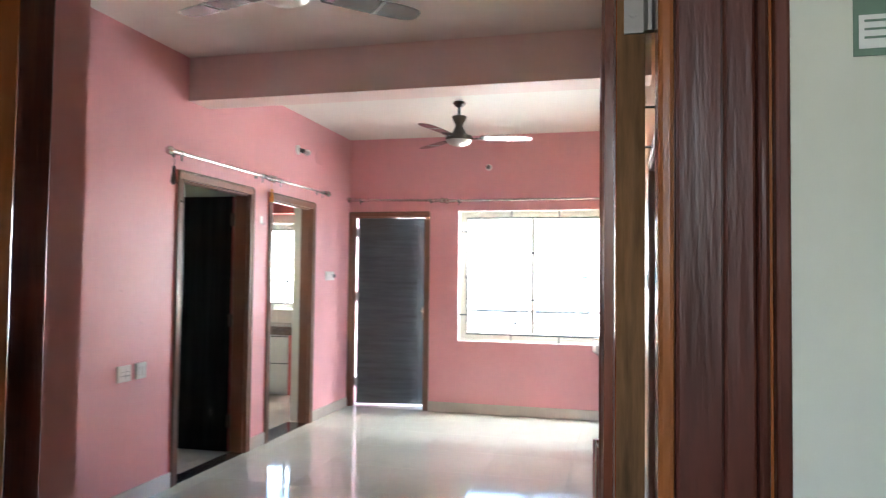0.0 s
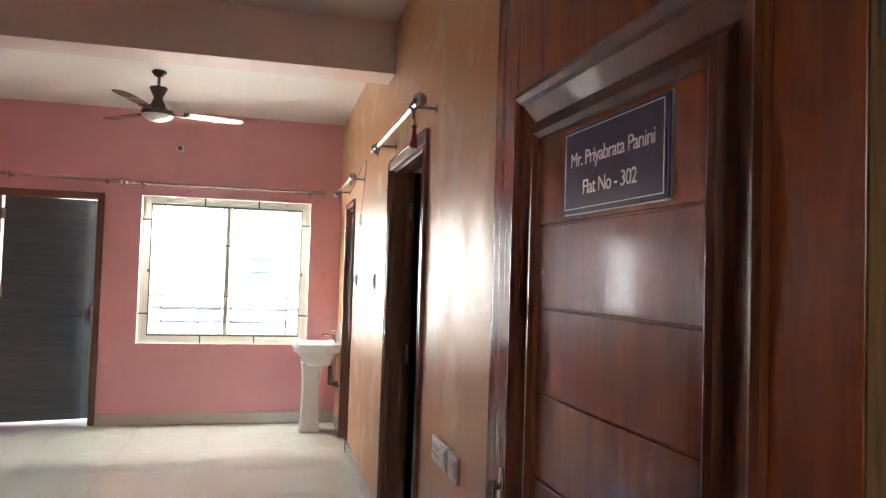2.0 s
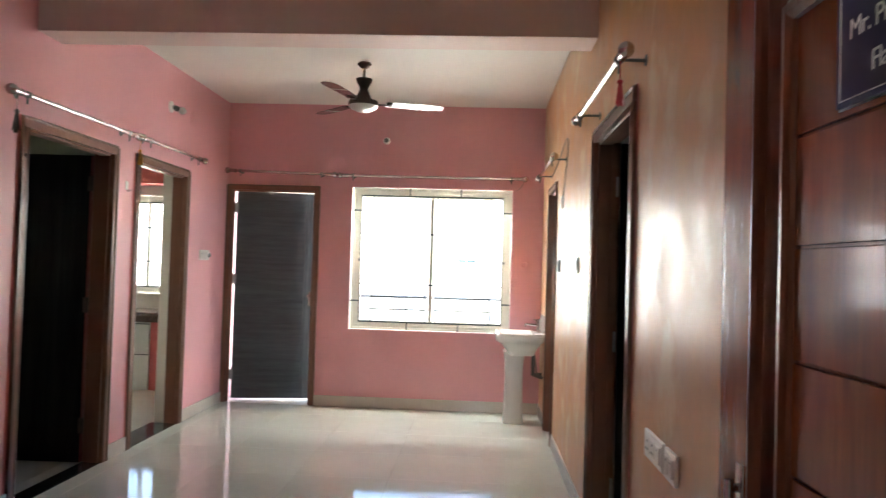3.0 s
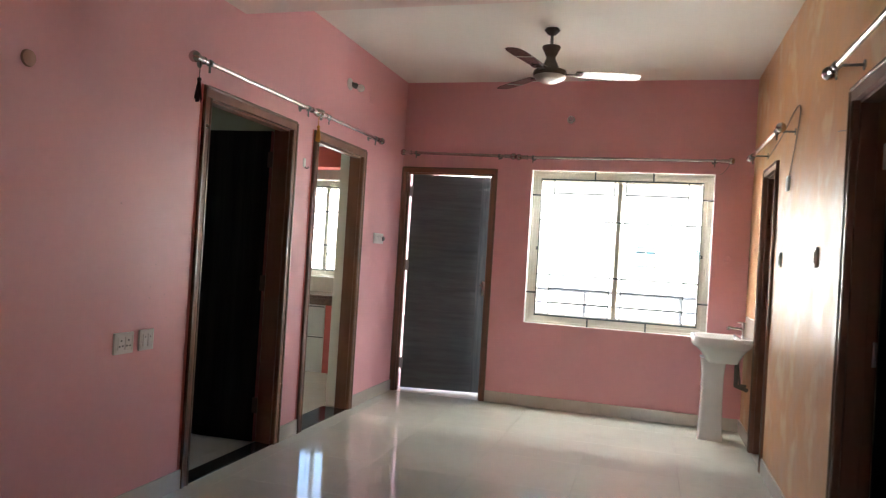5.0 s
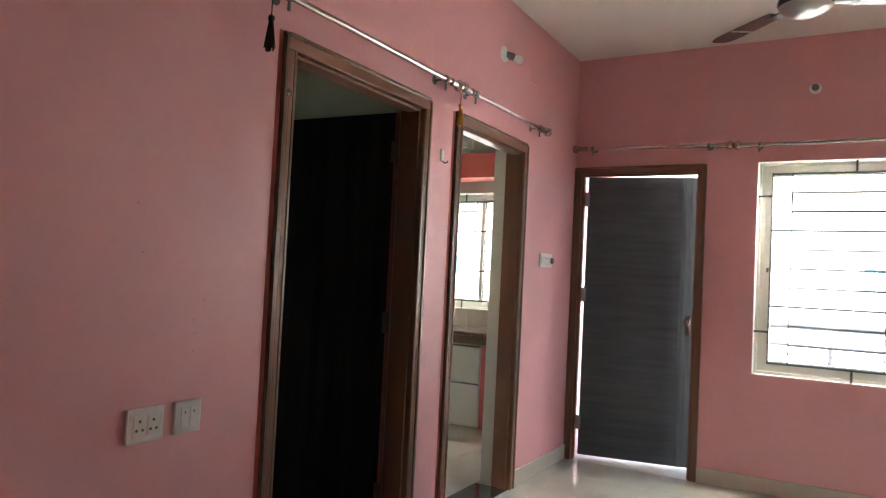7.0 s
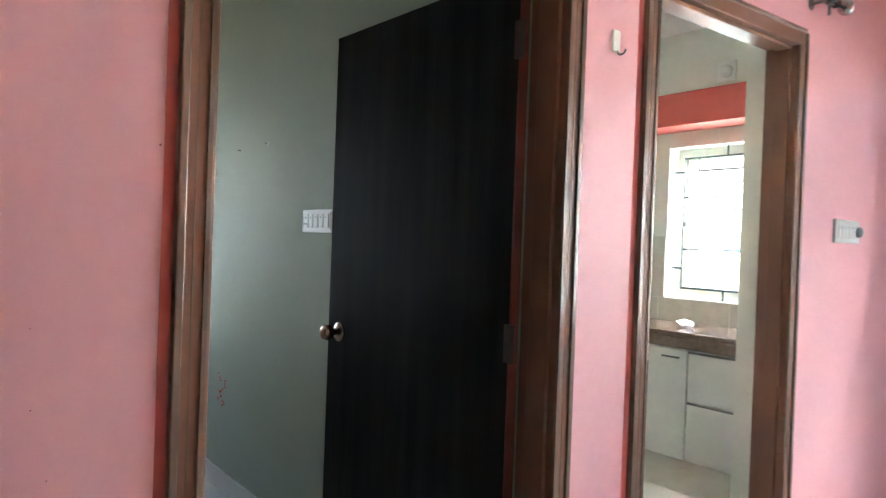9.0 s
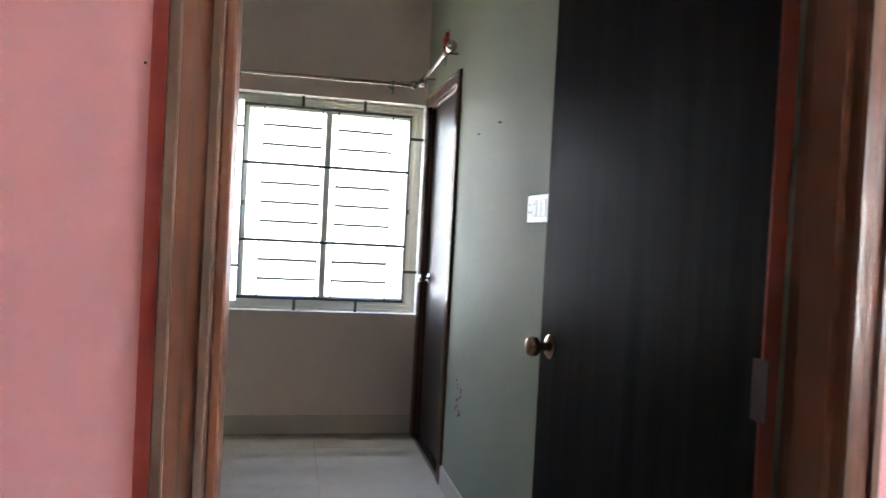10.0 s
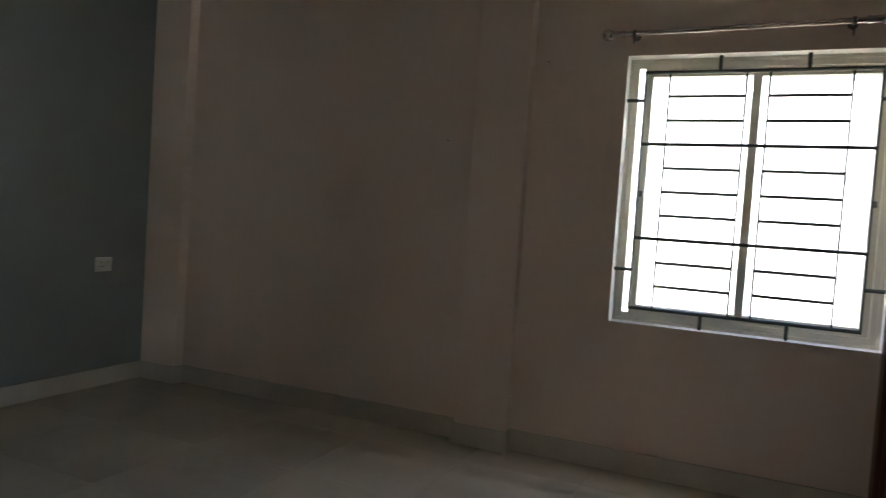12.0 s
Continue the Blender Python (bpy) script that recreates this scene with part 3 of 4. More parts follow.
def grille(name, m, w, h, label, cols=2, r=0.0068, upright=0.005, edge=0.085, stub=0.07, inner=0.115):
    """Welded bars in front of a window: outer uprights, inner uprights, eleven levels of which four run through."""
    g = thing(name, m, label, "window grille")
    x0, x1, z0, z1 = edge, w - edge, 0.075, h - 0.075
    lv = [z0 + (z1 - z0) * k / 10 for k in range(11)]
    mid = (x0 + x1) / 2
    ups = [x0, x0 + inner, mid - 0.045, mid + 0.055, x1 - inner, x1] if cols == 2 else [x0, x0 + inner, x1 - inner, x1]
    for x in ups:
        part("upright_bar", cyl(bmesh.new(), (x, 0, z0 - r), (x, 0, z1 + r), upright, 8), GRILLE, g)
    for k, z in enumerate(lv):
        if k in (0, 3, 7, 10):
            part("cross_bar", cyl(bmesh.new(), (x0, 0.002, z), (x1, 0.002, z), r, 8), GRILLE, g)
        else:
            spans = [(ups[1], ups[2]), (ups[3], ups[4])] if cols == 2 else [(ups[1], ups[2])]
            for a, b in spans:
                part("cross_bar", cyl(bmesh.new(), (a, 0.002, z), (b, 0.002, z), r * 0.85, 8), GRILLE, g)
    for z in (h * 0.2, h * 0.84):
        part("anchor", cyl(bmesh.new(), (-0.004, 0.002, z), (x0, 0.002, z), r, 8), GRILLE, g)
        part("anchor", cyl(bmesh.new(), (x1, 0.002, z), (w + 0.004, 0.002, z), r, 8), GRILLE, g)
    for x in (w * 0.36, w * 0.68):
        part("anchor", cyl(bmesh.new(), (x, 0.002, -0.004), (x, 0.002, z0), r, 8), GRILLE, g)
        part("anchor", cyl(bmesh.new(), (x, 0.002, z1), (x, 0.002, h + 0.004), r, 8), GRILLE, g)
    return g


window("window_1", pose(1.226, 0.09, 0.74), 1.532, 1.361, "cream two-sash sliding window of the hall")
grille("window_grille", pose(1.226, 0.045, 0.74), 1.532, 1.361, "dark green steel bars in front of the hall window")
window("window_2", pose(XW - 0.09, -3.333, 0.754, 0, 0, 90), 1.19, 1.326, "cream two-sash sliding window of the bedroom", slid=0.028)
grille("window_grille", pose(XW - 0.05, -3.333, 0.754, 0, 0, 90), 1.19, 1.326, "dark green steel bars in front of the bedroom window", r=0.0088, upright=0.0058)
window("window_3", pose(-1.884, 1.11, 0.965), 1.164, 1.095, "cream sliding window above the kitchen counter")
grille("window_grille", pose(-1.884, 1.07, 0.965), 1.164, 1.095, "dark green steel bars in front of the kitchen window", r=0.007)


# ---- curtain rods and tassels ----
def rod(p0, p1, wall_dir, label, group, r=0.0125):
    """A chrome rod with ball ends on brackets that reach back to the wall."""
    p0, p1, n = Vector(p0), Vector(p1), Vector(wall_dir)
    t = thing("curtain_rod", Matrix.Translation(p0), label, "curtain rod", group)
    L = p1 - p0
    u = L.normalized()
    part("tube", cyl(bmesh.new(), (0, 0, 0), L, r, 14), CHROME, t, smooth=40)
    for c, s in ((Vector(), -1), (L, 1)):
        bm = bmesh.new()
        ball(bm, c + u * s * 0.028, 0.029, 16)
        cyl(bm, c - u * s * 0.045, c + u * s * 0.008, r * 1.35, 14)
        cyl(bm, c - u * s * 0.052, c - u * s * 0.045, r * 1.6, 14)
        part("finial", bm, CHROME, t, smooth=40)
        b = c - u * s * 0.10
        bm = bmesh.new()
        cyl(bm, b, b + n, 0.006, 8)
        cyl(bm, b + n * 0.97, b + n, 0.022, 12)
        cyl(bm, b - u * 0.008, b + u * 0.008, r * 1.5, 12)
        bx(bm, b.x - 0.004, b.x + 0.004, b.y - 0.004, b.y + 0.004, -0.05, 0.0)
        part("bracket", bm, STEEL, t)
    return t


def tassel(p, length, mat, label, spread=0.02):
    t = thing("tassel", Matrix.Translation(p), label, "tassel", "curtain tassels")
    part("cord", cyl(bmesh.new(), (0, 0, 0.012), (0, 0, -length * 0.42), 0.0022, 6), mat, t)
    bm = bmesh.new()
    rnd = random.Random(int(length * 1000))
    lathe(bm, [(0.003, -length * 0.40), (0.010, -length * 0.42), (0.011, -length * 0.47), (0.008, -length * 0.5)], 10)
    for k in range(40):
        a, rr = rnd.uniform(0, 6.28), rnd.uniform(0.2, 1)
        e = (math.cos(a) * rr * spread, math.sin(a) * rr * spread, -length * rnd.uniform(0.9, 1.0))
        cyl(bm, (math.cos(a) * 0.006 * rr, math.sin(a) * 0.006 * rr, -length * 0.48), e, 0.0016, 4)
    part("fringe", bm, mat, t)
    return t


RG = "curtain rods on the hall walls"
part("paint_line", bx(bmesh.new(), 1.0055, 1.02, -0.0015, 0.0, 0.102, 2.09), PINK_EDGE, rd, "coral paint line beside the frame")
for door in (bd, kd):
    part("paint_line", bx(bmesh.new(), -0.02, -0.0005, -0.0015, 0.0, 0.102, 2.105), PINK_EDGE, door, "coral paint line beside the frame")
rod((0.065, -3.24, 2.198), (0.065, -1.955, 2.203), (-0.065, 0, 0), "chrome curtain rod over the bedroom doorway", RG)
rod((0.065, -1.845, 2.206), (0.065, -0.775, 2.212), (-0.065, 0, 0), "chrome curtain rod over the kitchen doorway", RG)
rod((0.045, -0.062, 2.226), (1.03, -0.062, 2.208), (0, 0.062, 0), "chrome curtain rod over the balcony door", RG)
rod((1.135, -0.062, 2.202), (2.84, -0.062, 2.204), (0, 0.062, 0), "chrome curtain rod over the hall window", RG)
rod((2.95, -4.19, 2.142), (2.95, -3.0, 2.152), (0.1, 0, 0), "chrome curtain rod on the peach wall", RG)
rod((2.95, -1.82, 2.14), (2.95, -0.62, 2.15), (0.1, 0, 0), "chrome curtain rod beside the washbasin", RG)
rod((XW + 0.065, -3.40, 2.17), (XW + 0.065, -2.27, 2.186), (-0.065, 0, 0), "chrome curtain rod over the bedroom window", "curtain rods in the bedroom")
rod((XW + 0.14, -2.20, 2.195), (-2.62, -2.20, 2.215), (0, 0.065, 0), "chrome curtain rod over the toilet door", "curtain rods in the bedroom")
tassel((0.065, -3.22, 2.19), 0.21, BLKT, "dark tassel hanging from the curtain rod")
tassel((0.065, -1.90, 2.196), 0.19, YELT, "amber and red tassel hanging from the curtain rod")
tassel((2.95, -4.12, 2.13), 0.17, REDT, "red tassel hanging from the curtain rod")
rk = tassel((-2.665, -2.20, 2.305), 0.11, REDT, "small red tassel looped on the curtain rod")
bm = bmesh.new()
for dx, dz, r in ((0.0, -0.005, 0.008), (0.006, -0.022, 0.013), (-0.009, -0.038, 0.016), (0.003, -0.055, 0.017), (-0.004, -0.075, 0.015), (0.002, -0.092, 0.012)):
    ball(bm, Vector((dx, -0.012, dz)), r, 8)
for v in bm.verts:
    v.co += Vector((1, 1, 1)) * 0.006 * noise.noise(v.co * 90)
part("ribbon_knot", bm, REDT, rk)


# ---- ceiling fans ----
def fan(x, y, turn):
    f = thing("ceiling_fan", pose(x, y, H, 0, 0, turn), "brown ceiling fan with three pale-trimmed blades", "ceiling fan", "ceiling fans in the hall")
    drop = pose(0, 0, -0.025)
    bm = lathe(bmesh.new(), [(0.001, 0), (0.048, 0), (0.055, -0.012), (0.03, -0.04), (0.012, -0.045), (0.011, -0.05)], 20)
    part("canopy", bm, FANB, f, smooth=40)
    part("down_rod", cyl(bmesh.new(), (0, 0, -0.04), (0, 0, -0.135), 0.011, 12), STEEL, f, smooth=40)
    bm = lathe(bmesh.new(), [(0.001, -0.098), (0.062, -0.098), (0.064, -0.104), (0.055, -0.125), (0.034, -0.168), (0.032, -0.178), (0.045, -0.21), (0.062, -0.245), (0.07, -0.262), (0.001, -0.262)], 24)
    part("stem_cover", bm, FANB, f, smooth=40, m=drop)
    bm = lathe(bmesh.new(), [(0.001, -0.258), (0.085, -0.258), (0.112, -0.268), (0.118, -0.288), (0.112, -0.304), (0.001, -0.304)], 28)
    part("motor_body", bm, FANB, f, smooth=40, m=drop)
    bm = lathe(bmesh.new(), [(0.108, -0.302), (0.112, -0.306), (0.095, -0.326), (0.06, -0.343), (0.025, -0.351), (0.001, -0.352)], 28)
    part("bottom_cap", bm, FANS, f, smooth=40, m=drop)
    for k in range(3):
        m = pose(0, 0, -0.312, 0, 0, 120 * k)
        bm = bmesh.new()
        bx(bm, 0.09, 0.20, -0.02, 0.02, -0.004, 0.004, 0.003)
        bx(bm, 0.17, 0.225, -0.045, 0.045, 0.002, 0.006, 0.0015)
        br = part("blade_bracket", bm, FANB, f, m=m)
        bm = bmesh.new()
        st = [(0.175, 0.052), (0.25, 0.056), (0.40, 0.062), (0.50, 0.064), (0.56, 0.060), (0.6, 0.047), (0.617, 0.026)]
        top, bot = [], []
        for r, hw in st:
            tilt = -0.11
            top.append([bm.verts.new((r, s * hw, 0.009 + s * hw * tilt)) for s in (-1, -0.5, 0.5, 1)])
            bot.append([bm.verts.new((r, s * hw, 0.006 + s * hw * tilt)) for s in (-1, -0.5, 0.5, 1)])
        for a, b in zip(top, top[1:]):
            for i in range(3):
                bm.faces.new((a[i], b[i], b[i + 1], a[i + 1]))
        for a, b in zip(bot, bot[1:]):
            for i in range(3):
                bm.faces.new((a[i], a[i + 1], b[i + 1], b[i]))
        for i in range(len(st) - 1):
            bm.faces.new((top[i][0], bot[i][0], bot[i + 1][0], top[i + 1][0]))
            bm.faces.new((top[i][3], top[i + 1][3], bot[i + 1][3], bot[i][3]))
        for i in range(3):
            bm.faces.new((top[0][i], top[0][i + 1], bot[0][i + 1], bot[0][i]))
            bm.faces.new((top[-1][i + 1], top[-1][i], bot[-1][i], bot[-1][i + 1]))
        bl = part("blade", bm, FANB, f, m=m)
        bm = bmesh.new()
        bx(bm, 0.415, 0.43, -0.063, 0.063, -0.001, 0.001)
        part("blade_trim", bm, FANS, bl, m=Matrix.Translation((0, 0, 0.0045)) @ Matrix.Rotation(math.atan(-0.11), 4, "X"))
    return f


fan(1.545, -1.42, 15)
fan(1.535, -4.6, 43)


# ---- electrical fittings ----
def plate(name, m, w, h, label, cat, group, keys=0, pins=0):
    """A wall plate in local xz, standing out along -y."""
    t = thing(name, m, label, cat, group)
    part("cover", bx(bmesh.new(), -w / 2, w / 2, -0.012, 0, -h / 2, h / 2, 0.003), PLASTIC, t)
    part("bezel", ring(bmesh.new(), -w / 2 + 0.008, w / 2 - 0.008, -h / 2 + 0.012, h / 2 - 0.012, 0.004, [(0, -0.012), (0, -0.014), (1, -0.014), (1, -0.0122)]), PLASTIC, t)
    n = keys + pins
    if n:
        cw = (w - 0.03) / n
        for k in range(n):
            x = -w / 2 + 0.015 + cw * (k + 0.5)
            if k < pins:
                part("socket", bx(bmesh.new(), x - cw * 0.42, x + cw * 0.42, -0.0155, -0.012, -h * 0.3, h * 0.3, 0.001), PLASTIC, t)
                bm = bmesh.new()
                for a, b in ((-0.010, -0.012), (0.010, -0.012), (0, 0.013)):
                    cyl(bm, (x + a, -0.0155, b), (x + a, -0.0165, b), 0.0046, 8)
                part("pin_hole", bm, GREYPL, t)
            else:
                part("rocker", bx(bmesh.new(), x - cw * 0.4, x + cw * 0.4, -0.017, -0.012, -h * 0.3, h * 0.3, 0.0015), PLASTIC, t)
                part("marking", box(x - 0.002, x + 0.002, -0.0176, -0.017, h * 0.12, h * 0.2), GREYPL, t)
    return t


SG = "switch plates in the hall"
plate("socket_plate", pose(0, -3.565, 0.804, 0, 0, 90), 0.122, 0.098, "white socket plate on the pink wall", "socket", SG, 0, 2)
plate("switch_plate", pose(0, -3.415, 0.806, 0, 0, 90), 0.097, 0.098, "white switch plate on the pink wall", "switch", SG, 2)
sb = plate("switch_plate", pose(0, -0.53, 1.402, 0, 0, 90), 0.21, 0.09, "white switch board with regulator near the kitchen", "switch", SG, 6)
part("regulator", lathe(bmesh.new(), [(0.001, 0.016), (0.021, 0.016), (0.020, 0.026), (0.013, 0.032), (0.001, 0.033)], 16, Matrix.Translation((0.078, 0, 0)) @ Matrix.Rotation(radians(90), 4, "X")), GREYPL, sb, "dark fan regulator knob", smooth=40)
plate("socket_plate", pose(3.05, -4.355, 0.785, 0, 0, -90), 0.23, 0.092, "white socket plate on the peach wall", "socket", SG, 1, 2)
plate("switch_plate", pose(3.05, -4.555, 0.785, 0, 0, -90), 0.12, 0.092, "white switch plate on the peach wall", "switch", SG, 2)
plate("switch_plate", pose(3.05, -1.47, 1.392, 0, 0, -90), 0.09, 0.09, "small white switch plate on the peach wall", "switch", SG, 2)
plate("switch_plate", pose(3.05, -2.43, 1.394, 0, 0, -90), 0.10, 0.10, "small white switch plate by the side room door", "switch", SG, 2)
plate("switch_plate", pose(-1.31, -2.137, 1.37, 0, 0, 0), 0.25, 0.092, "white switch board on the bedroom wall", "switch", "switch plates in the bedroom", 4, 1)
plate("socket_plate", pose(XW, -3.36, 2.485, 0, 0, 90), 0.09, 0.085, "white socket plate high on the bedroom wall", "socket", "switch plates in the bedroom", 0, 1)
plate("socket_plate", pose(-3.11, YB, 0.78, 0, 0, 180), 0.12, 0.09, "white socket plate on the slate blue wall", "socket", "switch plates in the bedroom", 1, 1)
plate("junction_box", pose(3.05, -1.60, 1.85, 0, 0, -90), 0.07, 0.09, "small grey junction box with a loose wire", "junction box", "")

bh = thing("lamp_holder", pose(0, -1.30, 2.555, 0, 0, 90), "white wall lamp holder with a clear bulb", "lamp holder")
part("base", lathe(bmesh.new(), [(0.001, 0), (0.045, 0), (0.045, 0.008), (0.03, 0.016), (0.02, 0.018)], 20, Matrix.Rotation(radians(90), 4, "X")), PLASTIC, bh, smooth=40)
ax = Matrix.Translation((0, -0.014, 0)) @ Matrix.Rotation(radians(65), 4, "Z") @ Matrix.Rotation(radians(97), 4, "X")
part("socket", lathe(bmesh.new(), [(0.018, 0), (0.019, 0.03), (0.022, 0.034), (0.022, 0.05), (0.001, 0.05)], 16, ax), GREYPL, bh, smooth=40)
part("bulb", lathe(bmesh.new(), [(0.012, 0.05), (0.014, 0.06), (0.028, 0.085), (0.03, 0.1), (0.022, 0.12), (0.001, 0.128)], 16, ax), CERAM, bh, smooth=60)
fh = thing("lamp_holder", pose(1.54, 0, 2.55), "round white lamp holder without a bulb", "lamp holder")
part("base", lathe(bmesh.new(), [(0.001, 0), (0.034, 0), (0.034, 0.006), (0.030, 0.014), (0.026, 0.034), (0.022, 0.035)], 20, Matrix.Rotation(radians(90), 4, "X")), PLASTIC, fh, smooth=40)
part("socket", lathe(bmesh.new(), [(0.001, 0.034), (0.0225, 0.034), (0.022, 0.044), (0.001, 0.044)], 16, Matrix.Rotation(radians(90), 4, "X")), GREYPL, fh)
jc = thing("cable_cover", pose(0, -4.16, 1.935, 0, 0, 90), "round beige cable cap on the pink wall", "cable cap")
part("cap", lathe(bmesh.new(), [(0.001, 0), (0.033, 0), (0.03, 0.008), (0.001, 0.011)], 18, Matrix.Rotation(radians(90), 4, "X")), CAPB, jc, smooth=40)
jc = thing("cable_cover", pose(2.885, 0, 1.40), "round painted cable cover beside the window", "cable cap")
part("cap", lathe(bmesh.new(), [(0.001, 0), (0.026, 0), (0.023, 0.007), (0.001, 0.009)], 18, Matrix.Rotation(radians(90), 4, "X")), PINK, jc, smooth=40)
for m, lab in ((pose(0, -0.85, 2.553, 0, 0, 90), "pink painted cover plate on the wall"), (pose(2.20, 0, 2.56), "pink painted cover plate above the window")):
    t = thing("cover_plate", m, lab, "cover plate")
    part("cover", bx(bmesh.new(), -0.06, 0.06, -0.004, 0, -0.055, 0.055, 0.001), PINK, t)
hk = thing("wall_hook", pose(0, -1.95, 1.858, 0, 0, 90), "small white adhesive wall hook", "hook")
part("base", bx(bmesh.new(), -0.016, 0.016, -0.007, 0, -0.03, 0.03, 0.005), PLASTIC, hk)
bm = bmesh.new()
for k in range(6):
    a, b = radians(180 + 30 * k), radians(210 + 30 * k)
    cyl(bm, (0.004, -0.02 + 0.014 * math.cos(a) * -1, -0.026 + 0.012 * math.sin(a)), (0.004, -0.02 + 0.014 * math.cos(b) * -1, -0.026 + 0.012 * math.sin(b)), 0.0028, 6)
part("hook", bm, STEEL, hk)
bell = thing("door_peg", pose(0.0, -3.066, 1.89, 0, 0, 90), "small chrome button on the door frame", "peg")
part("button", lathe(bmesh.new(), [(0.001, 0.012), (0.013, 0.012), (0.013, 0.02), (0.007, 0.026), (0.001, 0.027)], 14, Matrix.Rotation(radians(90), 4, "X")), CHROME, bell, smooth=40)


def wire(name, pts, label, r=0.003):
    cu = bpy.data.curves.new(name, "CURVE")
    cu.dimensions, cu.bevel_depth, cu.bevel_resolution = "3D", r, 1
    sp = cu.splines.new("NURBS")
    sp.points.add(len(pts) - 1)
    for p, c in zip(sp.points, pts):
        p.co = (*c, 1)
    sp.order_u, sp.use_endpoint_u = 3, True
    cu.materials.append(WIRE)
    return tagged(new(name, cu), label, "cable")


wire("cable", [(3.045, -0.75, 2.13), (3.04, -1.3, 2.17), (3.04, -1.75, 2.28), (3.04, -1.92, 2.26), (3.043, -1.78, 2.05), (3.046, -1.61, 1.89)], "thin grey cable looped on the peach wall")
wire("cable", [(2.86, -0.01, 2.19), (2.84, -0.01, 2.12), (2.79, -0.008, 2.10)], "thin dark cable end by the curtain rod", 0.002)
wire("cable", [(3.045, -2.97, 1.91), (3.03, -2.90, 1.93), (3.046, -2.75, 1.95)], "loose wire end near the side room door", 0.002)

# ---- washbasin on the peach wall ----
wb = thing("washbasin", pose(3.05, -0.36, 0, 0, 0, 0), "white ceramic pedestal washbasin with a chrome tap", "washbasin")
bm = bmesh.new()
prof = [(0.60, 0.52), (0.635, 0.60), (0.68, 0.74), (0.715, 0.90), (0.728, 0.985), (0.74, 1.0), (0.788, 1.0), (0.796, 0.985), (0.794, 0.90), (0.78, 0.86), (0.73, 0.74), (0.69, 0.5), (0.675, 0.1)]
seg = 32
rings = []
for z, s in prof:
    r_ = []
    for k in range(seg):
        a = 2 * math.pi * k / seg
        c, sn = math.cos(a), math.sin(a)
        ex = 0.45
        px = math.copysign(abs(c) ** ex, c) * 0.215 * s
        py = math.copysign(abs(sn) ** ex, sn) * 0.25 * s
        r_.append(bm.verts.new((-0.217 + px + (0.04 * (1 - s) if z < 0.78 else 0.0), py, z)))
    rings.append(r_)
for a, b in zip(rings, rings[1:]):
    for k in range(seg):
        bm.faces.new((a[k], a[(k + 1) % seg], b[(k + 1) % seg], b[k]))
bm.faces.new(rings[0][::-1])
bm.faces.new(rings[-1])
part("bowl", bm, CERAM, wb, smooth=50)
part("tap_ledge", bx(bmesh.new(), -0.10, -0.002, -0.24, 0.24, 0.765, 0.802, 0.008), CERAM, wb)
bm = lathe(bmesh.new(), [(0.132, 0.0), (0.132, 0.02), (0.122, 0.05), (0.112, 0.3), (0.113, 0.5), (0.128, 0.6), (0.14, 0.63)], 4, pose(-0.26, 0, 0, 0, 0, 45))
bmesh.ops.bevel(bm, geom=[e for e in bm.edges if abs(e.verts[0].co.z - e.verts[1].co.z) > 0.01], offset=0.025, segments=3, affect="EDGES", profile=0.5)
part("pedestal", bm, CERAM, wb, smooth=50)
bm = bmesh.new()
cyl(bm, (-0.05, 0, 0.80), (-0.05, 0, 0.885), 0.017, 14)
cyl(bm, (-0.05, 0, 0.86), (-0.165, 0, 0.872), 0.010, 12)
cyl(bm, (-0.165, 0, 0.875), (-0.165, 0, 0.85), 0.010, 12)
cyl(bm, (-0.05, 0, 0.885), (-0.05, 0, 0.91), 0.021, 14)
bx(bm, -0.10, -0.03, -0.008, 0.008, 0.908, 0.918, 0.003)
part("tap", bm, CHROME, wb, "chrome pillar tap", smooth=40)
bm = bmesh.new()
cyl(bm, (-0.09, -0.03, 0.64), (-0.09, -0.03, 0.42), 0.016, 12)
cyl(bm, (-0.09, -0.03, 0.43), (-0.004, -0.03, 0.40), 0.016, 12)
cyl(bm, (-0.05, 0.06, 0.42), (-0.004, 0.06, 0.42), 0.012, 10)
cyl(bm, (-0.05, 0.06, 0.42), (-0.08, 0.03, 0.64), 0.006, 8)
part("waste_pipe", bm, STEEL, wb, smooth=40)
st = thing("splash_tile", pose(3.05, -0.36, 0.80), "cream wall tile strip behind the washbasin", "tile")
part("tile", bx(bmesh.new(), -0.009, -0.001, -0.27, 0.27, 0.003, 0.15, 0.001), KTILE, st)

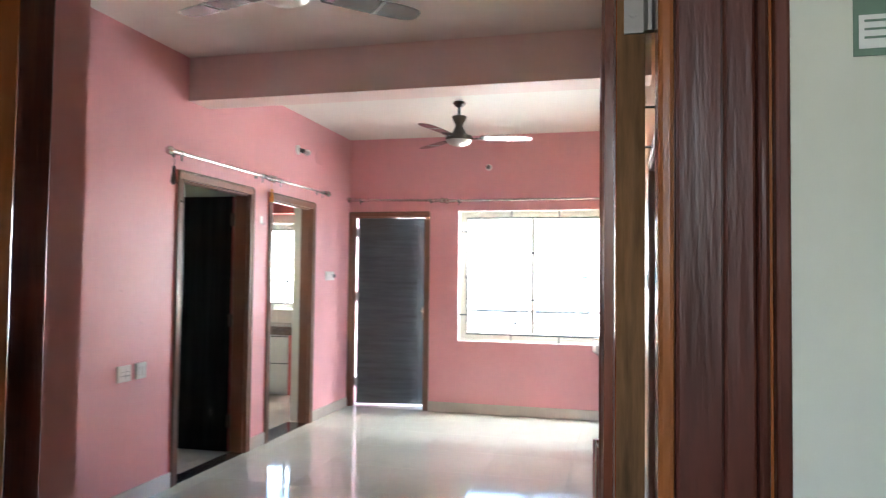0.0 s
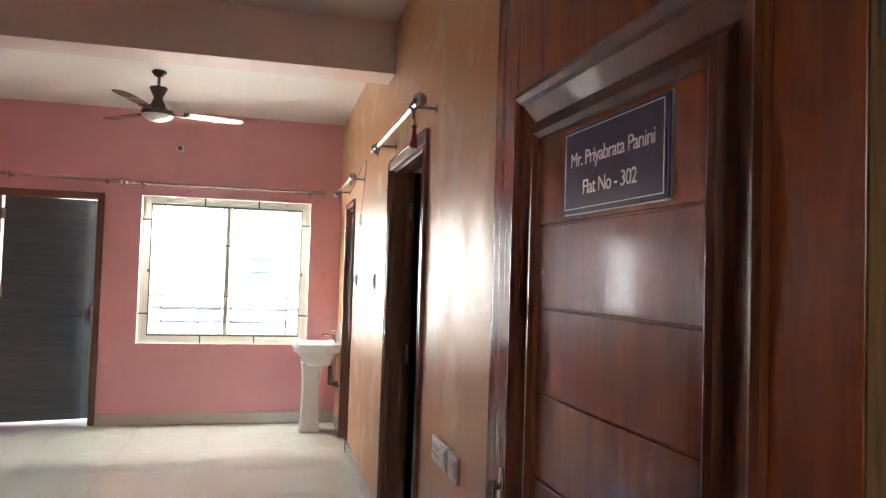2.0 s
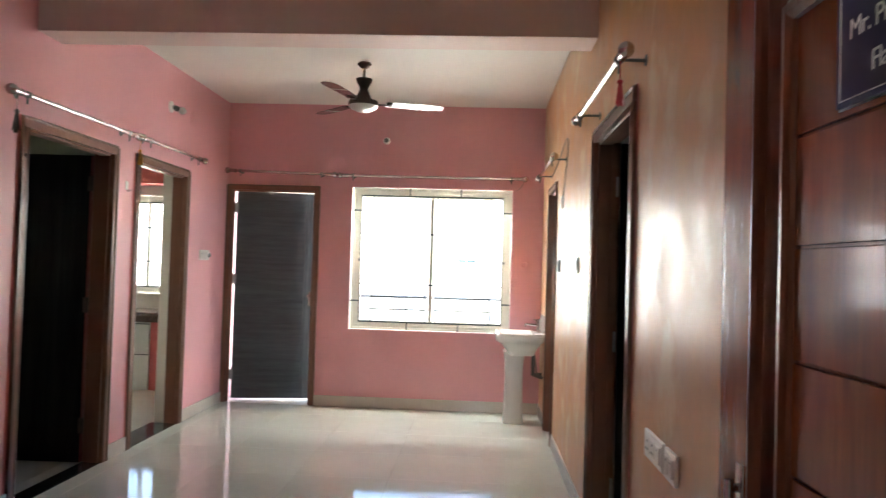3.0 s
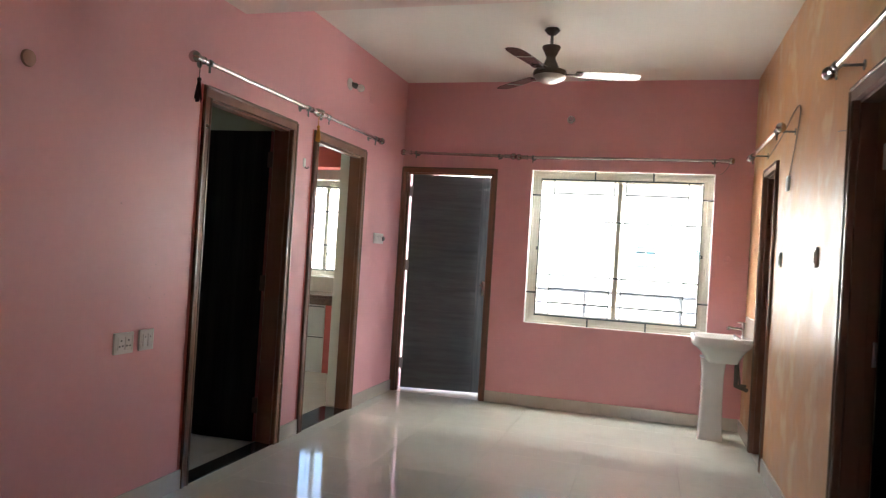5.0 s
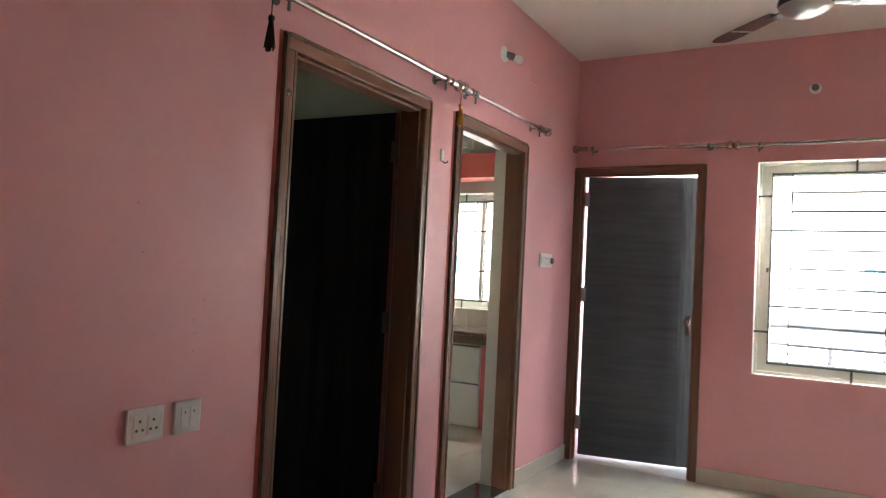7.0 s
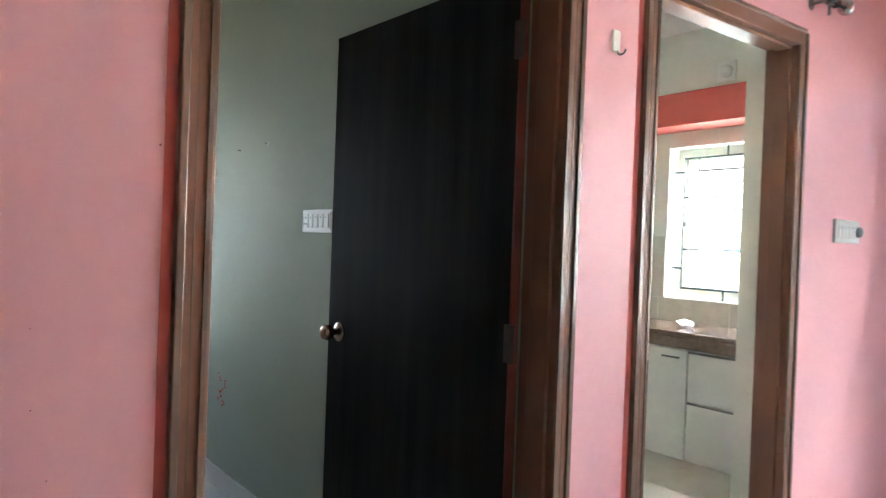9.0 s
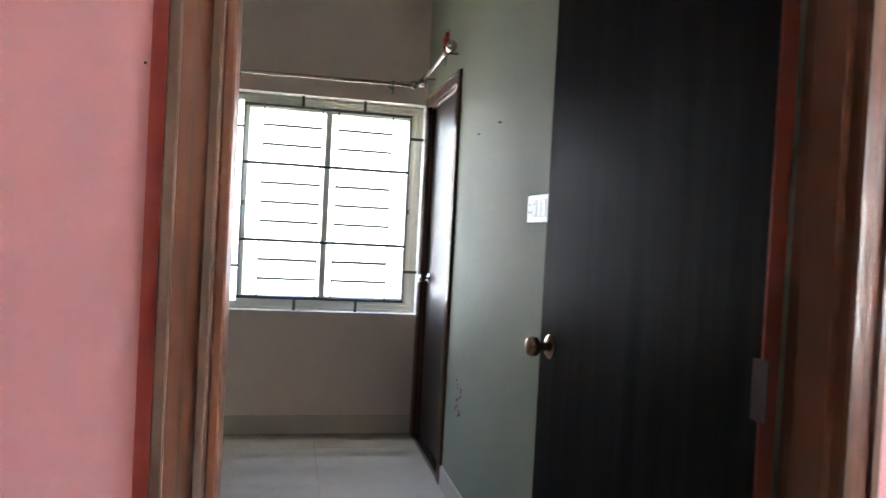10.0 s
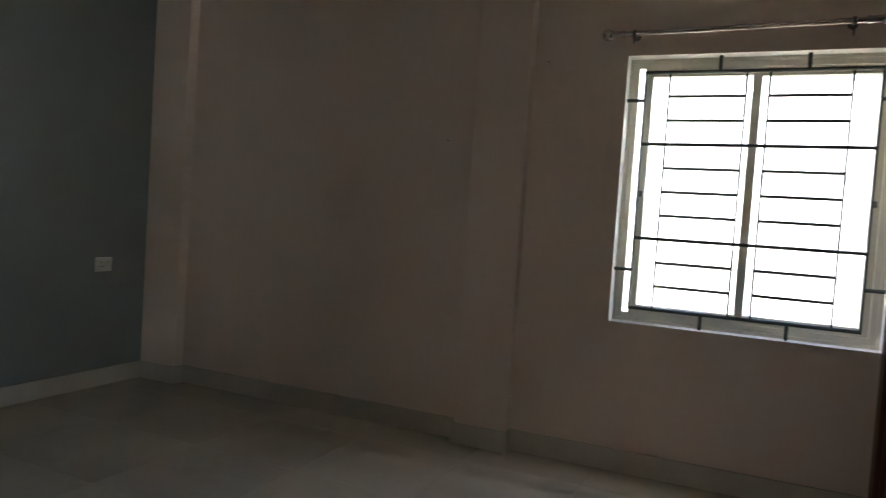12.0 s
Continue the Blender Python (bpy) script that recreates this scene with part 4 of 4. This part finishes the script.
# ---- kitchen ----
YC = 0.42          # counter front
ct = thing("kitchen_counter", pose(0, YC, 0.80), "brown granite kitchen worktop with a deep front edge", "worktop")
part("slab", bx(bmesh.new(), -2.5, -0.217, -0.02, 0.578, -0.03, 0.0, 0.003), COUNTER, ct)
part("front_edge", bx(bmesh.new(), -2.5, -0.217, -0.022, 0.0, -0.10, -0.031, 0.003), COUNTER, ct)
for x0, x1, kind in ((-2.48, -1.93, "door"), (-1.925, -1.295, "door"), (-1.29, -0.915, "drawers")):
    u = thing("base_cabinet", pose(x0, YC, 0), "white laminate base cabinet under the worktop", "cabinet", "kitchen base cabinets")
    w = x1 - x0
    part("body", bx(bmesh.new(), 0, w, 0.02, 0.57, 0.0, 0.69, 0.001), LAMIN, u)
    if kind == "door":
        dd = part("door", bx(bmesh.new(), 0.003, w - 0.003, 0.0, 0.019, 0.012, 0.685, 0.002), LAMIN, u)
        bm = bmesh.new()
        cyl(bm, (w - 0.17, -0.022, 0.64), (w - 0.05, -0.022, 0.64), 0.006, 10)
        cyl(bm, (w - 0.16, -0.022, 0.64), (w - 0.16, 0.0, 0.64), 0.004, 8)
        cyl(bm, (w - 0.06, -0.022, 0.64), (w - 0.06, 0.0, 0.64), 0.004, 8)
        part("handle", bm, STEEL, dd)
    else:
        for z0, z1 in ((0.012, 0.370), (0.379, 0.685)):
            dr = part("drawer_front", bx(bmesh.new(), 0.003, w - 0.003, 0.0, 0.019, z0, z1, 0.002), LAMIN, u)
            part("edge_pull", bx(bmesh.new(), 0.003, w - 0.003, -0.006, 0.0, z1 - 0.012, z1, 0.002), STEEL, dr)
structure("counter_support", bx(bmesh.new(), -0.91, -0.217, YC + 0.004, 0.99, 0.0, 0.699, 0.002), PINK_EDGE, "coral painted masonry support under the worktop", "wall")
bt = structure("backsplash", box(-2.5, -0.217, 0.994, 0.997, 0.80, 0.964), GROUT, "cream tiled backsplash above the worktop", "backsplash")
for k in range(8):
    a = -2.5 + 0.285 * k
    part("tile", bx(bmesh.new(), a + 0.001, a + 0.284, 0.988, 0.995, 0.802, 0.962, 0.001), KTILE, bt)
bt2 = structure("backsplash_side", box(-2.5, -1.886, 0.994, 0.997, 0.966, 1.412), GROUT, "cream tiled backsplash beside the window", "backsplash")
for k in range(2):
    for j in range(2):
        part("tile", bx(bmesh.new(), -2.5 + 0.307 * k + 0.001, -2.5 + 0.307 * (k + 1), 0.988, 0.995, 0.967 + 0.223 * j, 1.187 + 0.223 * j, 0.001), KTILE, bt2)
structure("loft_band", bx(bmesh.new(), -2.5, -0.217, 0.74, 0.998, 2.168, 2.394, 0.004), REDBAND, "red painted loft slab edge above the kitchen window", "loft")
ex = thing("lamp_holder", pose(-1.45, 0.7, 2.55), "round white electrical fitting on the kitchen wall", "lamp holder")
part("base", bx(bmesh.new(), -0.07, 0.07, 0.286, 0.298, -0.07, 0.07, 0.003), PLASTIC, ex)
part("ring", lathe(bmesh.new(), [(0.001, 0), (0.045, 0), (0.045, 0.012), (0.03, 0.02), (0.02, 0.012), (0.001, 0.012)], 18, Matrix.Translation((0, 0.286, 0)) @ Matrix.Rotation(radians(90), 4, "X")), PLASTIC, ex, smooth=40)
cp = thing("crumpled_paper", pose(-1.50, 0.70, 0.80), "crumpled white plastic bag on the worktop", "plastic bag")
bm = bmesh.new()
bmesh.ops.create_icosphere(bm, subdivisions=3, radius=0.05)
for v in bm.verts:
    v.co *= 1 + 0.5 * noise.noise(v.co * 26)
    v.co.z = max(0.001, v.co.z * 0.6 + 0.022)
part("crumple", bm, PAPER, cp)

# ---- landing ----
sg = thing("wall_sticker", pose(3.0925, -6.56, 1.62), "green and white paper sticker, torn at the edge", "sticker")
part("sheet", box(-0.025, 0.03, -0.0015, -0.0003, -0.028, 0.035), GREENP, sg)
part("paper_field", box(-0.021, 0.026, -0.0022, -0.0015, -0.022, 0.006), PAPER, sg)
for k in range(3):
    part("text_bar", box(-0.017, 0.02 - 0.005 * k, -0.0027, -0.0022, 0.0 - 0.007 * k, 0.0018 - 0.007 * k), GREENP, sg)

# scribble on the bedroom wall
sc = thing("wall_scribble", pose(-2.325, -2.137, 0.50), "faint red crayon marks on the bedroom wall", "wall marks")
rnd = random.Random(5)
for k in range(16):
    x, z = rnd.uniform(-0.045, 0.045), -0.08 + 0.0105 * k
    part("crayon_line", cyl(bmesh.new(), (x, -0.0006, z), (x + rnd.uniform(-0.025, 0.025), -0.0006, z + rnd.uniform(-0.012, 0.018)), 0.0036, 5), REDT, sc)

# nails and specks left in the walls
def nail(m, label):
    t = thing("wall_nail", m, label, "nail", "nails in the walls")
    part("pin", cyl(bmesh.new(), (0, 0.0, 0), (0, -0.016, 0.002), 0.0028, 6), GREYPL, t)
    part("plug", lathe(bmesh.new(), [(0.001, 0), (0.007, 0), (0.006, 0.0015), (0.001, 0.002)], 8, Matrix.Rotation(radians(90), 4, "X")), BEIGE, t)


for y, z in ((-4.282, 1.644), (-3.74, 2.06)):
    nail(pose(XW, y, z, 0, 0, 90), "small dark nail in the beige wall")
for x, z in ((-2.163, 1.722), (-1.84, 1.728)):
    nail(pose(x, -2.137, z), "small dark nail in the pale wall")
sp = thing("wall_specks", pose(0, -3.15, 1.2, 0, 0, 90), "small dark chips in the pink paint", "wall marks")
rnd = random.Random(11)
for k in range(14):
    x, z, r = rnd.uniform(-0.5, 0.035), rnd.uniform(-0.55, 0.25), rnd.uniform(0.0008, 0.0022)
    part("chip", lathe(bmesh.new(), [(0.0005, 0.0), (r, 0.0), (r * 0.7, 0.0006)], 7, Matrix.Translation((x, 0, z)) @ Matrix.Rotation(radians(90), 4, "X")), RUST, sp)

# ---- outside ----
rl_ = thing("balcony_railing", pose(0, 1.28, -0.02), "grey steel balcony railing outside the window", "railing")
for z, r in ((1.025, 0.022), (0.88, 0.012), (0.73, 0.012), (0.55, 0.012), (0.3, 0.012)):
    part("rail", cyl(bmesh.new(), (0.0, 0, z), (3.25, 0, z), r, 10), RAILM, rl_)
for k in range(3):
    part("post", bx(bmesh.new(), 0.675 + 0.95 * k, 0.71 + 0.95 * k, -0.017, 0.017, 0.0, 1.02), RAILM, rl_)


def house(m, w, d, h, floors, columns, label, skin=EXT):
    """A plastered block; columns: where its window pairs stand along the front."""
    b = thing("apartment_building", m, label, "building", "buildings opposite")
    part("wall", box(-w / 2, w / 2, 0, d, 0, h), skin, b)
    part("roof", bx(bmesh.new(), -w / 2 - 0.3, w / 2 + 0.3, -0.3, d + 0.3, h, h + 0.35, 0.02), EXT, b)
    for f in range(floors):
        part("plinth_band", box(-w / 2, w / 2, -0.04, 0, f * 3.0 + 1.2, f * 3.0 + 1.32), EXT, b)
        for x in columns:
            z = f * 3.0 + 2.29
            wn_ = part("window", ring(bmesh.new(), x - 0.22, x + 0.22, z, z + 0.46, 0.03, [(0, 0.0), (0, -0.04), (1, -0.04), (1, -0.005)]), UPVC, b)
            part("pane", box(x - 0.19, x - 0.012, -0.02, -0.006, z + 0.03, z + 0.43), BLUEG, wn_)
            part("pane", box(x + 0.012, x + 0.19, -0.02, -0.006, z + 0.03, z + 0.43), BLUEG, wn_)
    return b


house(pose(2.0, 9.0, -7.0), 29, 10, 10, 3, (-8.0, -4.5, 0.18, 1.34, 5.5, 9.0), "white plastered apartment building with small blue windows")
house(pose(-24.0, -3.0, -7.0, 0, 0, 90), 30, 10, 16, 5, (), "pale apartment building beyond the bedroom window")


# ---- floor tiles ----
def tiles(x0, x1, y0, y1, s, ox, oy, mat=TILE):
    """Square tiles with open joints; each is an object of its own under the floor."""
    g = 0.0005
    shared = {}
    xs = [x0] + [ox + s * k for k in range(-30, 31) if x0 + 0.01 < ox + s * k < x1 - 0.01] + [x1]
    ys = [y0] + [oy + s * k for k in range(-30, 31) if y0 + 0.01 < oy + s * k < y1 - 0.01] + [y1]
    for a, b in zip(xs, xs[1:]):
        for c, e in zip(ys, ys[1:]):
            key = (round(b - a, 4), round(e - c, 4))
            if key not in shared:
                bm = bmesh.new()
                hx, hy = (b - a) / 2 - g, (e - c) / 2 - g
                lo = [bm.verts.new((sx * hx, sy * hy, -0.006)) for sx, sy in ((-1, -1), (1, -1), (1, 1), (-1, 1))]
                md = [bm.verts.new((sx * hx, sy * hy, -0.0008)) for sx, sy in ((-1, -1), (1, -1), (1, 1), (-1, 1))]
                hi = [bm.verts.new((sx * (hx - 0.0005), sy * (hy - 0.0005), 0)) for sx, sy in ((-1, -1), (1, -1), (1, 1), (-1, 1))]
                for p, q_ in ((lo, md), (md, hi)):
                    for i in range(4):
                        bm.faces.new((p[i], p[(i + 1) % 4], q_[(i + 1) % 4], q_[i]))
                bm.faces.new(hi)
                shared[key] = mesh_of("tile", bm, mat)
            ob = new("tile", shared[key])
            ob.parent = floor
            ob.location = ((a + b) / 2, (c + e) / 2, 0)


tiles(0, 3.05, -6.335, 0, 0.6, 0.12, -1.60)
tiles(XW, -0.125, YB, -2.137, 0.6, XW + 0.3, -2.75, BTILE)
tiles(-2.5, -0.215, -2.07, 1.0, 0.6, -2.4, -1.9, BTILE)
tiles(0.12, 4.68, -9.05, -6.335, 0.6, 0.4, -6.9)
tiles(3.25, 5.5, -5.5, -2.5, 0.6, 3.4, -5.2)
